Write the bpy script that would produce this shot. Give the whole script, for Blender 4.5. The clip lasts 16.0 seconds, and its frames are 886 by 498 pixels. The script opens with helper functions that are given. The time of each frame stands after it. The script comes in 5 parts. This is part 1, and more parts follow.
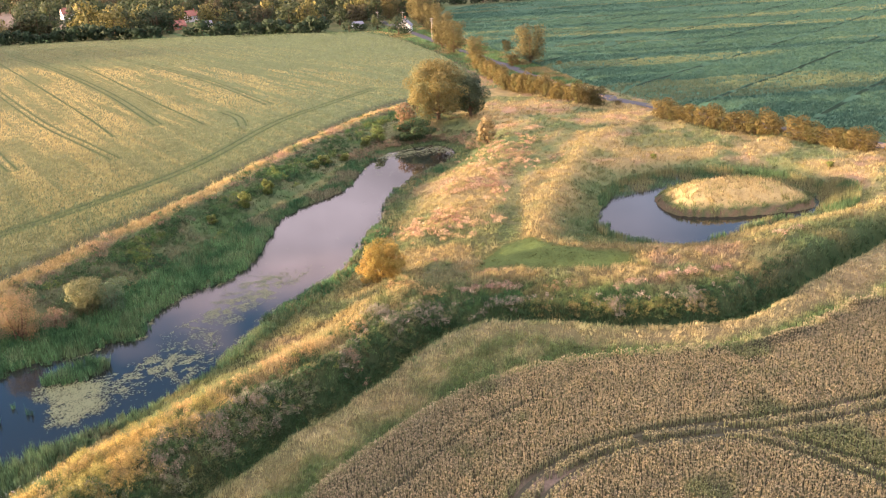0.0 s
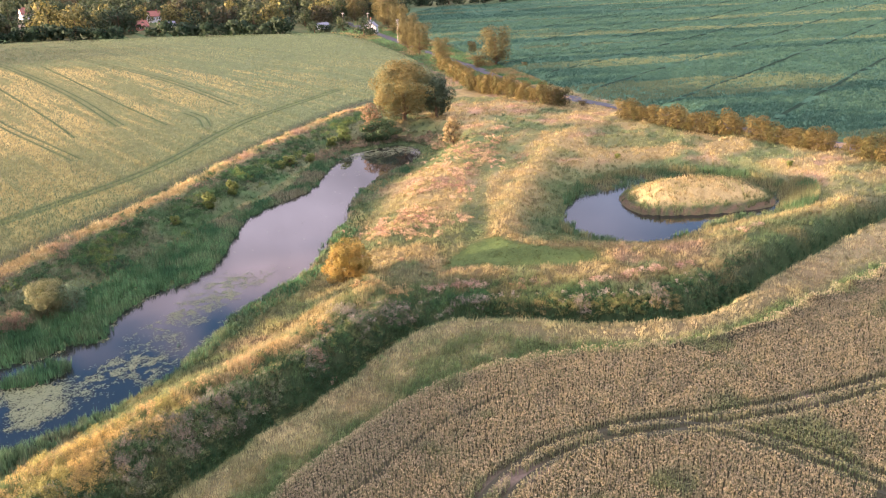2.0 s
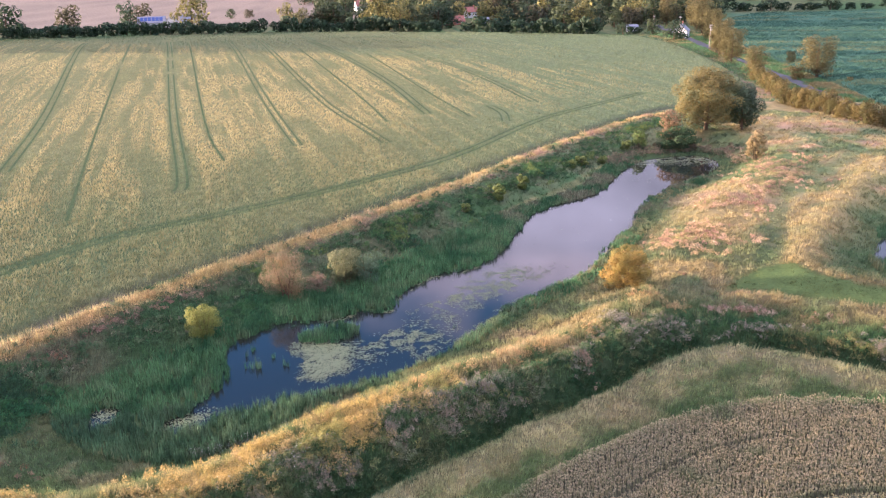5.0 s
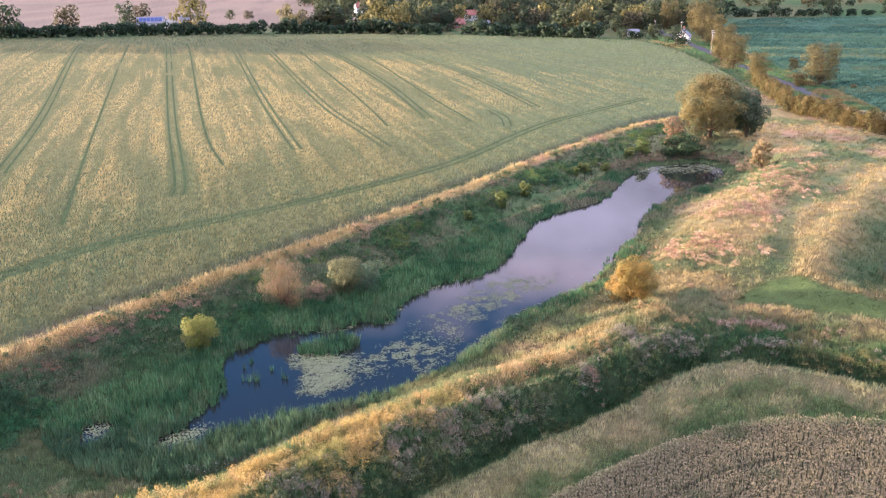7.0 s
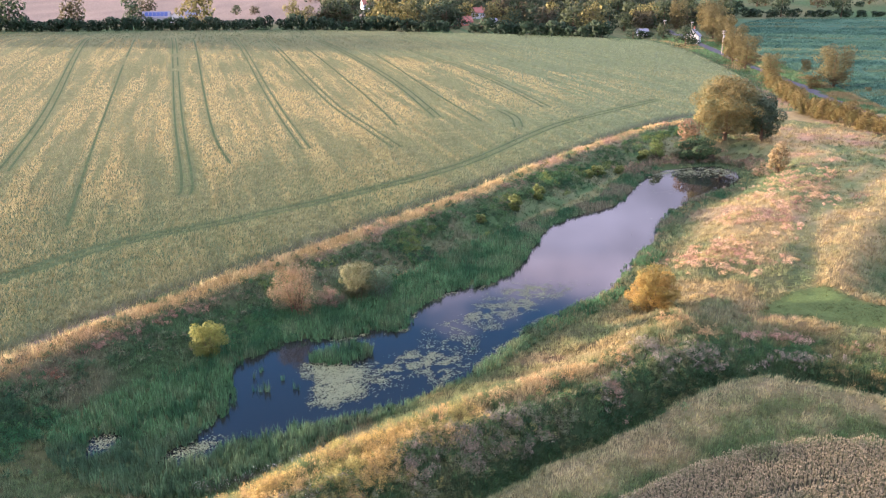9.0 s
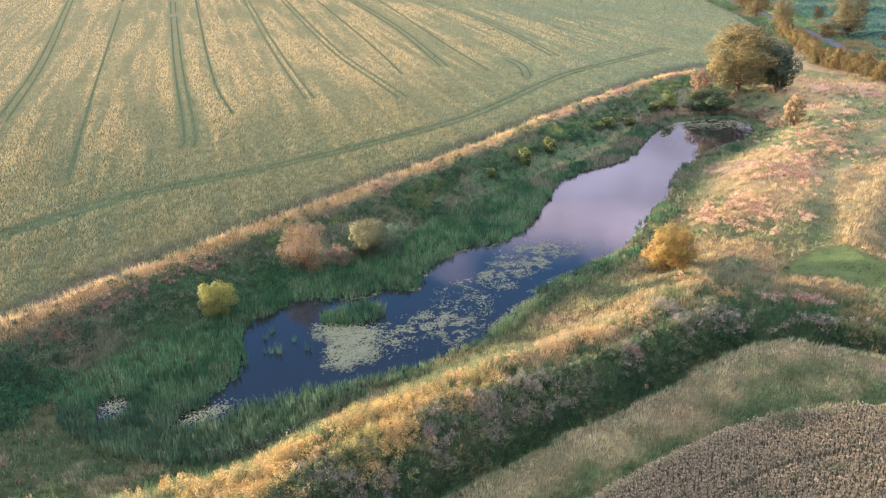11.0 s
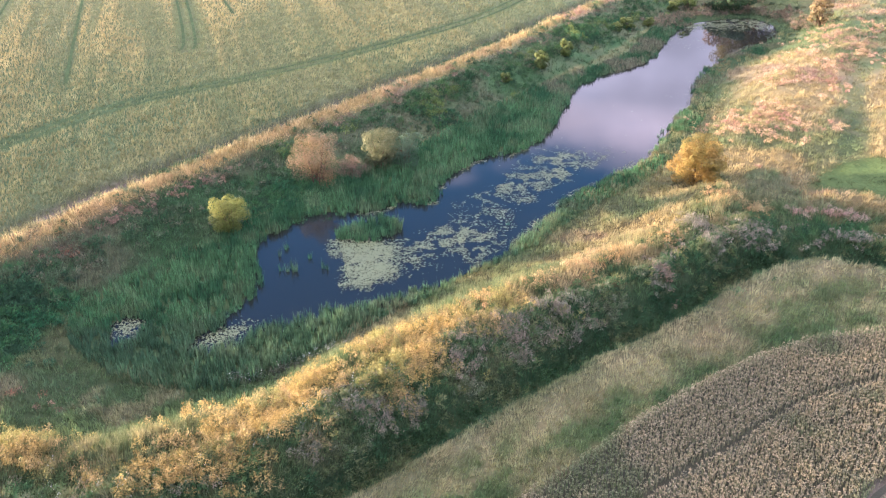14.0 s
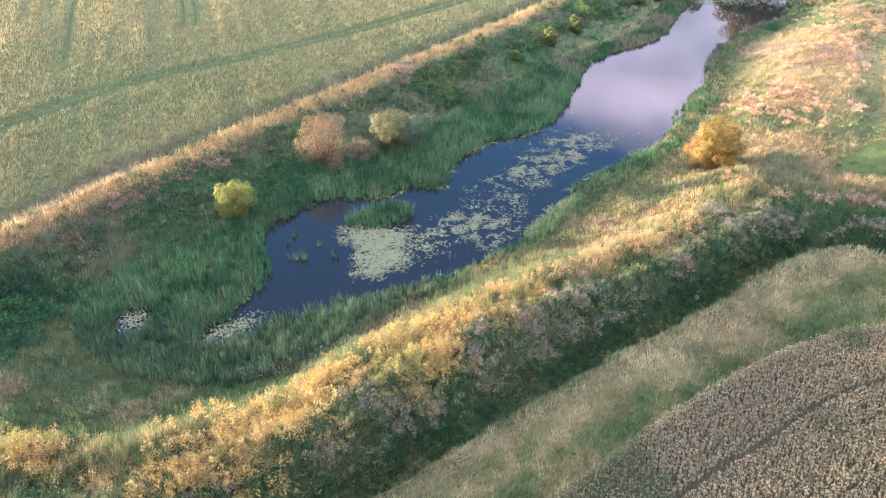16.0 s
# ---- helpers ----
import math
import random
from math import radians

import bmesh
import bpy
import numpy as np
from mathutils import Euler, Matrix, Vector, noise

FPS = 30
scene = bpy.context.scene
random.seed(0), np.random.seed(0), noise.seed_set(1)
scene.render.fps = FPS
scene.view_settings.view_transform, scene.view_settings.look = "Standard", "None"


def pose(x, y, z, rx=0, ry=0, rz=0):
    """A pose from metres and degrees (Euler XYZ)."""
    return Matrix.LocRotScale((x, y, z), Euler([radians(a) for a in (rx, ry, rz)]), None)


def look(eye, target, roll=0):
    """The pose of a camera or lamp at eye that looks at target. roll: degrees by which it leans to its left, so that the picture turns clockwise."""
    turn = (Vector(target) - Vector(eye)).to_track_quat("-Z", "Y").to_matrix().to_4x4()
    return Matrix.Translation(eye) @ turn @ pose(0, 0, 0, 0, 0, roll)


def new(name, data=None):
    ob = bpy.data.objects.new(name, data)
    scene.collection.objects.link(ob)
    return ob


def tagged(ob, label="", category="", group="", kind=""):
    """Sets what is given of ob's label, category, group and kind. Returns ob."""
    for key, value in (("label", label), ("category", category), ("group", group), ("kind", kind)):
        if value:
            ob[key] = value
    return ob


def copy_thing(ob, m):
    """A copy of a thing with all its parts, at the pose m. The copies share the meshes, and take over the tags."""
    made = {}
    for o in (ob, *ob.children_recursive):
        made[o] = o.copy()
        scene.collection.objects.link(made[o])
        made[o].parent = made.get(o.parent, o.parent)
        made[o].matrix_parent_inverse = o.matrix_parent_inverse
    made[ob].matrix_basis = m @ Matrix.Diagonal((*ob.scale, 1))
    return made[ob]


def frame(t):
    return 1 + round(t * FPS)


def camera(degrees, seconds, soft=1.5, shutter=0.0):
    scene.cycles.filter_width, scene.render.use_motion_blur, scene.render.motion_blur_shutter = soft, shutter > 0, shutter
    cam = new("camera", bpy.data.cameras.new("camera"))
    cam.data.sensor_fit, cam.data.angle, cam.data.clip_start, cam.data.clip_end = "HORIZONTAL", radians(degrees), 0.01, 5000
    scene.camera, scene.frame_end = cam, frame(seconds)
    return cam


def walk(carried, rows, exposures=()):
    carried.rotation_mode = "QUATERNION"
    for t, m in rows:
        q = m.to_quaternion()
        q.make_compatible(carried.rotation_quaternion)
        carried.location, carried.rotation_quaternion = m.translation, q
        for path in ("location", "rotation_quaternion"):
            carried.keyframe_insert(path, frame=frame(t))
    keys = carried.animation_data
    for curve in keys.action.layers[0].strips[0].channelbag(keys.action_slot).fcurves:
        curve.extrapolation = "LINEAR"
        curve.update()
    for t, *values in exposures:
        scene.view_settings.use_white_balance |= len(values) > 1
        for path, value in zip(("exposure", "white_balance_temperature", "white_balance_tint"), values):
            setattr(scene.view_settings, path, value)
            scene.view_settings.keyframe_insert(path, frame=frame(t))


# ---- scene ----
cam = camera(55.1, 16.0, soft=1.2)
# stops, kelvin and tint of the clip's own automatic exposure
EXPOSURES = [(0, 1.72, 6150, 3), (1.5, 1.74, 5850, 4), (2.5, 1.72, 5550, 5), (4, 1.66, 5110, 6), (8, 1.66, 5050, 6.5), (11, 1.68, 5080, 5.5), (13.5, 1.9, 4980, 3), (16, 2.08, 4950, 2)]
PATH = [
    (0, (1.141, -10.401, 40.671), (1.911, -8.672, 40.026), -2.8),
    (0.5, (1.171, -10.448, 40.51), (1.961, -8.728, 39.864), -2.8),
    (1, (1.181, -10.522, 40.402), (1.99, -8.811, 39.757), -2.7),
    (1.5, (1.229, -10.492, 40.307), (2.052, -8.788, 39.662), -2.6),
    (2, (1.172, -10.65, 40.342), (2.012, -8.953, 39.698), -2.4),
    (2.5, (1.162, -10.684, 40.327), (1.993, -8.982, 39.685), -2.3),
    (3, (1.167, -10.744, 40.342), (1.86, -8.98, 39.704), -2.1),
    (3.5, (1.159, -10.845, 40.356), (1.653, -9.013, 39.724), -1.9),
    (4, (1.119, -11.037, 40.439), (1.43, -9.164, 39.81), -1.7),
    (4.5, (1.115, -10.917, 40.466), (1.339, -9.03, 39.84), -1.5),
    (7, (0.747, -8.046, 40.675), (0.973, -6.158, 40.057), -0.8),
    (7.5, (0.546, -7.283, 40.749), (0.772, -5.394, 40.132), -0.7),
    (8, (0.244, -6.372, 40.81), (0.469, -4.482, 40.195), -0.5),
    (8.2, (0.097, -6.041, 40.818), (0.322, -4.151, 40.204), -0.4),
    (10.5, (-1.391, -2.626, 41.079), (-1.176, -0.765, 40.377), -0.1),
    (11, (-1.724, -1.905, 41.157), (-1.508, -0.06, 40.417), -0.1),
    (11.5, (-2.054, -1.266, 41.121), (-1.84, 0.566, 40.348), -0.1),
    (12, (-2.329, -0.555, 41.165), (-2.118, 1.26, 40.353), -0.1),
    (12.5, (-2.642, 0.007, 41.186), (-2.431, 1.807, 40.339), -0.0),
    (13, (-2.96, 0.723, 41.121), (-2.75, 2.505, 40.237), -0.0),
    (13.5, (-3.235, 1.419, 41.096), (-3.026, 3.183, 40.177), -0.0),
    (14, (-3.5, 2.049, 41.154), (-3.292, 3.795, 40.201), -0.0),
    (14.5, (-3.773, 2.837, 41.159), (-3.567, 4.563, 40.17), 0.0),
    (15, (-4.067, 3.473, 41.148), (-3.861, 5.188, 40.139), 0.0),
    (15.5, (-4.387, 4.242, 41.246), (-4.179, 5.955, 40.236), 0.1),
    (16, (-4.624, 4.942, 41.323), (-4.415, 6.656, 40.313), 0.1),
]
walk(cam, [(t, look(e, g, r)) for t, e, g, r in PATH], EXPOSURES)

# ---- world and sun ----
SUN_TO = Vector((-0.95, 0.31, 0.0)).normalized()   # towards the sun, low in the evening
SUN_ELEV = radians(4.3)
sun_data = bpy.data.lights.new("sun", "SUN")
sun_data.energy, sun_data.angle, sun_data.color = 8.2, radians(0.6), (1.0, 0.64, 0.39)
sun = new("sun", sun_data)
sun_dir = Vector((SUN_TO.x * math.cos(SUN_ELEV), SUN_TO.y * math.cos(SUN_ELEV), math.sin(SUN_ELEV)))
sun.rotation_euler = sun_dir.to_track_quat("Z", "Y").to_euler()
sun.location = (-60, 40, 90)

world = bpy.data.worlds.new("evening_sky")
scene.world = world
world.use_nodes = True
wt = world.node_tree
wt.nodes.clear()
wo = wt.nodes.new("ShaderNodeOutputWorld")
wb = wt.nodes.new("ShaderNodeBackground")
sky = wt.nodes.new("ShaderNodeTexSky")
sky.sky_type, sky.sun_disc = "NISHITA", False
sky.sun_elevation = SUN_ELEV
sky.sun_rotation = math.atan2(SUN_TO.x, SUN_TO.y)
sky.air_density, sky.dust_density, sky.ozone_density = 1.0, 0.4, 3.5
wc = wt.nodes.new("ShaderNodeTexCoord")


def sky_noise(scale, stretch, detail):
    wm = wt.nodes.new("ShaderNodeMapping")
    wm.inputs["Scale"].default_value = stretch
    wn = wt.nodes.new("ShaderNodeTexNoise")
    wn.inputs["Scale"].default_value, wn.inputs["Detail"].default_value = scale, detail
    wt.links.new(wc.outputs["Generated"], wm.inputs["Vector"])
    wt.links.new(wm.outputs["Vector"], wn.inputs["Vector"])
    return wn.outputs["Fac"]


def sky_math(operation, *values):
    q = wt.nodes.new("ShaderNodeMath")
    q.operation, q.use_clamp = operation, operation == "MULTIPLY_ADD"
    for i, v in enumerate(values):
        if isinstance(v, (int, float)):
            q.inputs[i].default_value = v
        else:
            wt.links.new(v, q.inputs[i])
    return q.outputs[0]


wsep = wt.nodes.new("ShaderNodeSeparateXYZ")
wt.links.new(wc.outputs["Generated"], wsep.inputs[0])
height = wsep.outputs["Z"]
# a bank of pink cloud up to a third of the way to the zenith, with ragged tops
ragged = sky_math("ADD", height, sky_math("MULTIPLY", sky_math("SUBTRACT", sky_noise(4.2, (1.0, 1.0, 2.0), 7), 0.5), 0.18))
bank = sky_math("MULTIPLY_ADD", ragged, -15.0, 5.6)
# looser clouds overhead, out of sight, added to lift the ambient light
loose = sky_math("MULTIPLY_ADD", sky_noise(1.3, (2.2, 2.2, 6.5), 6), 6.0, -2.42)
loose = sky_math("MULTIPLY", loose, sky_math("MULTIPLY_ADD", height, 6.0, -3.2))
wr = wt.nodes.new("ShaderNodeValToRGB")
wr.color_ramp.elements[0].position, wr.color_ramp.elements[1].position = 0.2, 0.36
wr.color_ramp.elements[0].color, wr.color_ramp.elements[1].color = (0.22, 0.175, 0.195, 1), (0.66, 0.44, 0.44, 1)
middle = wr.color_ramp.elements.new(0.31)
middle.color = (0.27, 0.205, 0.225, 1)
overhead = wr.color_ramp.elements.new(0.62)
overhead.color = (0.86, 0.61, 0.60, 1)
wt.links.new(height, wr.inputs["Fac"])
ws = wt.nodes.new("ShaderNodeVectorMath")
ws.operation = "SCALE"
wt.links.new(sky_math("ADD", sky_math("MULTIPLY", sky_noise(8.0, (1.0, 1.0, 1.8), 7), 20.0), 0.2), ws.inputs["Scale"])
wt.links.new(wr.outputs["Color"], ws.inputs[0])
wx = wt.nodes.new("ShaderNodeMix")
wx.data_type = "RGBA"
# the bank thins out towards the east
east = sky_math("MULTIPLY", sky_math("MAXIMUM", sky_math("SUBTRACT", wsep.outputs["X"], 0.43), 0.0), 2.9)
wt.links.new(sky_math("MAXIMUM", sky_math("SUBTRACT", bank, east), loose), wx.inputs["Factor"])
wt.links.new(sky.outputs["Color"], wx.inputs["A"])
wt.links.new(ws.outputs[0], wx.inputs["B"])
wt.links.new(wx.outputs["Result"], wb.inputs["Color"])
wb.inputs["Strength"].default_value = 0.235
wt.links.new(wb.outputs["Background"], wo.inputs["Surface"])

# ---- small tools ----
RNG = np.random.default_rng(7)


def vnoise(x, y, size, seed=0):
    """Smooth value noise, 0 to 1, over cells of that many metres."""
    x, y = np.asarray(x, float) / size + 137.3 * seed, np.asarray(y, float) / size + 61.7 * seed
    xi, yi = np.floor(x), np.floor(y)
    fx, fy = x - xi, y - yi
    fx, fy = fx * fx * (3 - 2 * fx), fy * fy * (3 - 2 * fy)

    def h(a, b):
        v = np.sin(a * 127.1 + b * 311.7 + seed * 17.17) * 43758.5453
        return v - np.floor(v)
    return (h(xi, yi) * (1 - fx) + h(xi + 1, yi) * fx) * (1 - fy) + (h(xi, yi + 1) * (1 - fx) + h(xi + 1, yi + 1) * fx) * fy


def fbm(x, y, size, seed=0):
    return (vnoise(x, y, size, seed) * 0.55 + vnoise(x, y, size * 0.45, seed + 3) * 0.3 + vnoise(x, y, size * 0.2, seed + 5) * 0.15)


def smooth(a, b, v):
    k = np.clip((np.asarray(v, float) - a) / (b - a), 0, 1)
    return k * k * (3 - 2 * k)


def curve(points, steps=5):
    """A smooth line through the points."""
    p = np.array([points[0], *points, points[-1]], float)
    out = []
    for i in range(1, len(p) - 2):
        for k in range(steps):
            u = k / steps
            out.append(0.5 * (2 * p[i] + (p[i + 1] - p[i - 1]) * u + (2 * p[i - 1] - 5 * p[i] + 4 * p[i + 1] - p[i + 2]) * u ** 2
                              + (3 * p[i] - p[i - 1] - 3 * p[i + 1] + p[i + 2]) * u ** 3))
    out.append(p[-2])
    return np.array(out)


def dist_line(x, y, line):
    best = np.full(np.shape(x), 1e9)
    for (ax, ay), (bx, by) in zip(line[:-1], line[1:]):
        dx, dy = bx - ax, by - ay
        k = np.clip(((x - ax) * dx + (y - ay) * dy) / (dx * dx + dy * dy + 1e-9), 0, 1)
        best = np.minimum(best, (x - ax - k * dx) ** 2 + (y - ay - k * dy) ** 2)
    return np.sqrt(best)


def inside(x, y, poly):
    hit = np.zeros(np.shape(x), bool)
    for (ax, ay), (bx, by) in zip(poly, np.roll(poly, -1, 0)):
        if ay != by:
            hit ^= ((ay > y) != (by > y)) & (x < (bx - ax) * (y - ay) / (by - ay) + ax)
    return hit


def signed(x, y, poly):
    d = dist_line(x, y, np.vstack([poly, poly[:1]]))
    return np.where(inside(x, y, poly), -d, d)


def closed(points, steps=4):
    p = list(points)
    c = curve(p[-2:] + p + p[:2], steps)
    return c[2 * steps:2 * steps + len(p) * steps]


# ---- the plan ----
CREST = curve([(-95, 10), (-60, 51), (-47, 66), (-36.3, 78.2), (-28, 88.5), (-20, 97.5), (-10, 109), (2, 121), (12, 131.5), (24, 144), (36, 158.5), (50, 174), (70, 195), (86, 206)])
FIELD_EDGE = curve([(-110, 0), (-64, 52.5), (-50, 67.5), (-38.3, 81), (-28.2, 93.2), (-16.2, 105.4), (0, 122.6), (21.5, 146), (36, 163), (52.7, 180.8), (73.6, 202.8), (90.8, 215.5), (103, 214.5), (112, 206)])
POND = closed([(-14.8, 66.3), (-13.3, 70), (-12.6, 73.2), (-13.8, 79.8), (-10.4, 83.9), (-7.3, 87), (-3.3, 86.6), (1.5, 88.3), (5.6, 88.9), (6.8, 93), (11.7, 99.9), (19.3, 103.6), (25, 111.6), (33.5, 129.3), (47.6, 139.5), (56.7, 154), (63.6, 163), (73.9, 167.5), (80, 166), (78.5, 155), (65, 143), (54.8, 132.5), (46.4, 117.3), (39.3, 106.6), (33.3, 97.8), (27.2, 92.2), (20.3, 87), (14, 80.2), (8.6, 74), (1.3, 70), (-4, 68.3), (-8.1, 67), (-12.4, 65.4)], 3)
MARSH = closed([(14.6, 77), (7.8, 72.4), (0.9, 67), (-6.2, 61.8), (-10.6, 58.2), (-14.8, 56.6), (-20, 58), (-24.3, 60.8), (-27.5, 65.2), (-27.9, 69.4), (-26, 73), (-22, 77), (-17.2, 82.4), (-13, 87), (-8, 91), (-4, 97), (2.5, 100.5), (9, 108.5), (18, 118.5), (29, 130), (45, 143), (54, 157), (63, 168.5), (75, 172), (85, 169), (82.5, 155), (68.5, 141), (58, 131), (49.5, 116), (42, 105.5), (35.8, 96.5), (29.2, 90), (22, 84.5)], 3)
RIDGE = curve([(-60, 28), (-40, 38), (-28, 46), (-20, 46.2), (-13, 49.2), (-8.6, 51.8), (-2.6, 56), (3.9, 60.5), (11, 64), (17, 66), (25, 70.3), (31, 74.5), (36, 81)])
_t = np.gradient(RIDGE, axis=0)
SHOULDER = (RIDGE + np.stack([_t[:, 1], -_t[:, 0]], 1) / np.linalg.norm(_t, axis=1)[:, None] * 3.3)[:-4]
DITCH = curve([(-60, 12), (-34, 27), (-15, 38), (-6.5, 43.4), (-1, 46.9), (5, 51), (10.8, 54.8), (17.6, 58.8), (25, 63.0), (31.3, 66.8), (36, 69.4), (41.5, 69.6), (49, 64.8), (57, 59.4), (65, 56.6), (72, 57.4), (81, 60.4), (102, 66), (130, 71), (170, 80)])
BERM = curve([(-55, 4), (-28, 25), (-12, 36.5), (-4.4, 41.4), (5, 47.5), (13.3, 52.2), (20, 56.4), (27, 60.9), (34, 64.7), (39.6, 66.0), (46.8, 60.8), (54, 56), (63, 52.8), (73, 54.8), (83.6, 57.8), (94, 59.5), (120, 64), (170, 74)])
WHEAT_EDGE = curve([(-60, -12), (-20, 22), (4, 39.4), (10, 43.5), (16.3, 47.7), (23, 51.5), (30, 54.5), (35, 55.6), (42, 55.4), (47.7, 53.9), (54, 51), (61, 49.2), (69, 49), (77, 50.6), (84, 51.4), (120, 57), (170, 66), (300, 80)])
POND2 = closed([(72.3, 86), (73, 92), (79, 100), (86.7, 107.3), (92, 110.8), (99, 112), (106, 110), (113, 105), (116.5, 97), (115, 88), (108, 82), (100, 80.6), (92, 80.4), (83, 78.6), (77, 80)])
ISLAND = closed([(89.4, 100), (86.5, 92), (89, 88), (97, 84), (106.5, 82.5), (111, 87), (111.5, 94), (106, 100.5), (97, 103)])
RIM = curve([(112, 72.5), (94, 76), (85, 77), (75, 75.6), (66, 78), (60.4, 81.5), (59.2, 87), (62, 93), (68, 99.5), (76, 109), (85.5, 119.5), (97, 132), (108, 141), (119, 144), (127, 139)])
HEDGE = curve([(123, 216), (124.2, 200), (125.7, 184), (127.3, 166), (128.3, 148), (130.4, 131), (134.5, 119), (136.5, 105), (138, 92), (140, 72), (143, 50)])
ROAD = curve([(196, 520), (180, 440), (170, 385), (160, 322), (151, 266), (145, 237), (138, 202), (136.0, 176), (136.8, 157), (138.4, 138), (141.4, 118), (144, 92), (147.5, 60), (156, 20)])
FIELD = np.vstack([FIELD_EDGE, curve([(112, 207), (127, 241), (143, 296), (155, 370), (156, 400), (147, 431), (97, 474), (16, 519), (-55, 537), (-200, 545), (-420, 520)]), [(-900, 480), (-900, -100)]])
WHEAT = np.vstack([WHEAT_EDGE, [(300, -80), (-60, -80)]])
RIGHT_FIELD = np.array([(158, 20), (151, 60), (149, 90), (147, 116), (144.5, 138), (142.5, 157), (141.5, 175), (146, 202), (156, 240), (166, 285), (176, 330), (190, 400), (215, 470), (262, 545), (305, 592), (377, 562), (900, 500), (900, 20)], float)

GREEN_PATH = curve([(52, 82), (58, 93), (61.5, 99), (66, 107), (72, 117), (82, 127), (96, 140), (108, 152)])
MOWN = np.array([(47.2, 83.2), (50, 86.4), (54, 88.6), (58.6, 89), (59.6, 84), (62.4, 79.6), (66.5, 75.6), (65, 73.4), (61, 74.2), (55.5, 77.6)], float)


def wet_margin(x, y):
    """How many metres the water reaches in among the reeds of the near bank."""
    return 1.6 * smooth(1, -3, y - 66.9 - 0.9 * (x + 16)) * smooth(92, 77, y)


def pools(x, y):
    """Below 1 inside the two small pools in the reed bed."""
    u, v = (x + 15.0) * 0.83 + (y - 63.9) * 0.56, -(x + 15.0) * 0.56 + (y - 63.9) * 0.83
    return 0.9 * (fbm(x, y, 1.6, 59) - 0.5) + np.minimum(np.hypot((x + 23.4) / 1.7, (y - 66.1) / 2.1), np.hypot(u / 3.0, v / 1.3))


def ground_height(x, y):
    x, y = np.asarray(x, float), np.asarray(y, float)
    far = smooth(230, 480, y)
    d_marsh, d_pond, d_pond2 = signed(x, y, MARSH), signed(x, y, POND), signed(x, y, POND2)
    d_isle = signed(x, y, ISLAND)
    d_field = signed(x, y, FIELD)
    d_wheat = signed(x, y, WHEAT)
    left = smooth(-2, 3, -signed(x, y, np.vstack([CREST, [(86, 600), (-900, 600), (-900, 10)]])))
    meadow = 1.5 + 1.3 * smooth(38, 75, x - 0.25 * (y - 100)) + 0.5 * smooth(110, 150, y) + 0.3 * fbm(x, y, 14, 2)
    meadow = meadow + 0.5 * np.exp(-(dist_line(x, y, RIM) / 2.6) ** 2)
    bank = 2.75 + 0.15 * fbm(x, y, 6, 4)
    h = meadow * (1 - left) + bank * left
    h = h + (0.48 * np.exp(-(dist_line(x, y, CREST) / 1.5) ** 2)) * (d_pond > 0)
    # down to the reeds
    h = np.where(d_marsh > 0, 0.12 + (h - 0.12) * smooth(-0.5, 10.0, d_marsh), 0.12)
    # dam between pond and ditch
    top = np.maximum(np.exp(-(dist_line(x, y, RIDGE) / 3.6) ** 2), 1.02 * np.exp(-(dist_line(x, y, SHOULDER) / 2.4) ** 2))
    h = h + 1.62 * top * smooth(0, 3, d_marsh)
    h = h + 0.6 * np.exp(-(dist_line(x, y, BERM) / 2.4) ** 2)
    wheat = smooth(0.2, -0.8, d_wheat)
    h = h * (1 - wheat) + 1.62 * wheat
    h = np.where((d_wheat > 0) & (d_wheat < 16), h + (1.3 - h) * 0.7 * smooth(14, 4, d_wheat) * smooth(4, 7, dist_line(x, y, RIDGE)), h)
    h = h + (-0.7 - h) * 0.95 * np.exp(-(dist_line(x, y, DITCH) / 1.45) ** 2)
    # second pond and its island
    h = np.where(d_pond2 > 0, 1.05 + (h - 1.05) * smooth(-0.5, 9.5, d_pond2), 0.5)
    h = np.where(d_isle < 0, 1.0 + 0.85 * smooth(0, -0.7, d_isle) + 1.9 * smooth(-0.5, -7, d_isle), h)
    wet = d_pond - wet_margin(x, y) - 0.7
    h = np.where((d_pond < 0) | ((wet < 0) & (d_marsh < 0)), 0.12 - 0.7 * smooth(0, -1.2, wet), h)
    h = np.where((d_marsh < 0) & (d_pond > 0), h - 0.35 * smooth(1.25, 0.9, pools(x, y)), h)
    field = smooth(1.0, -1.5, d_field)
    furrow = (0.3 + 0.3 * smooth(-15, -28, x)) * np.exp(-((d_field - 0.3) / 0.7) ** 2)
    h = h * (1 - field) + (3.0 + 0.5 * fbm(x, y, 60, 8) + 0.9 * np.exp(-((y - 330 + 0.2 * x) / 110) ** 2)) * field - furrow
    h = h + far * (3.2 + 2.0 * smooth(500, 900, y) + 9 * smooth(700, 1500, y))
    rough = smooth(1.5, 5, d_marsh) * smooth(0.5, 3, d_field) * smooth(0.5, 3, d_wheat) * smooth(1, 4, d_pond2)
    h = h + rough * (0.85 * (fbm(x, y, 2.8, 15) - 0.5) + 0.4 * (vnoise(x, y, 7, 16) - 0.5))
    out = smooth(0, 6, signed(x, y, RIGHT_FIELD) * -1)
    h = h + out * (0.8 * vnoise(x, y, 90, 11) + 0.5)
    return h


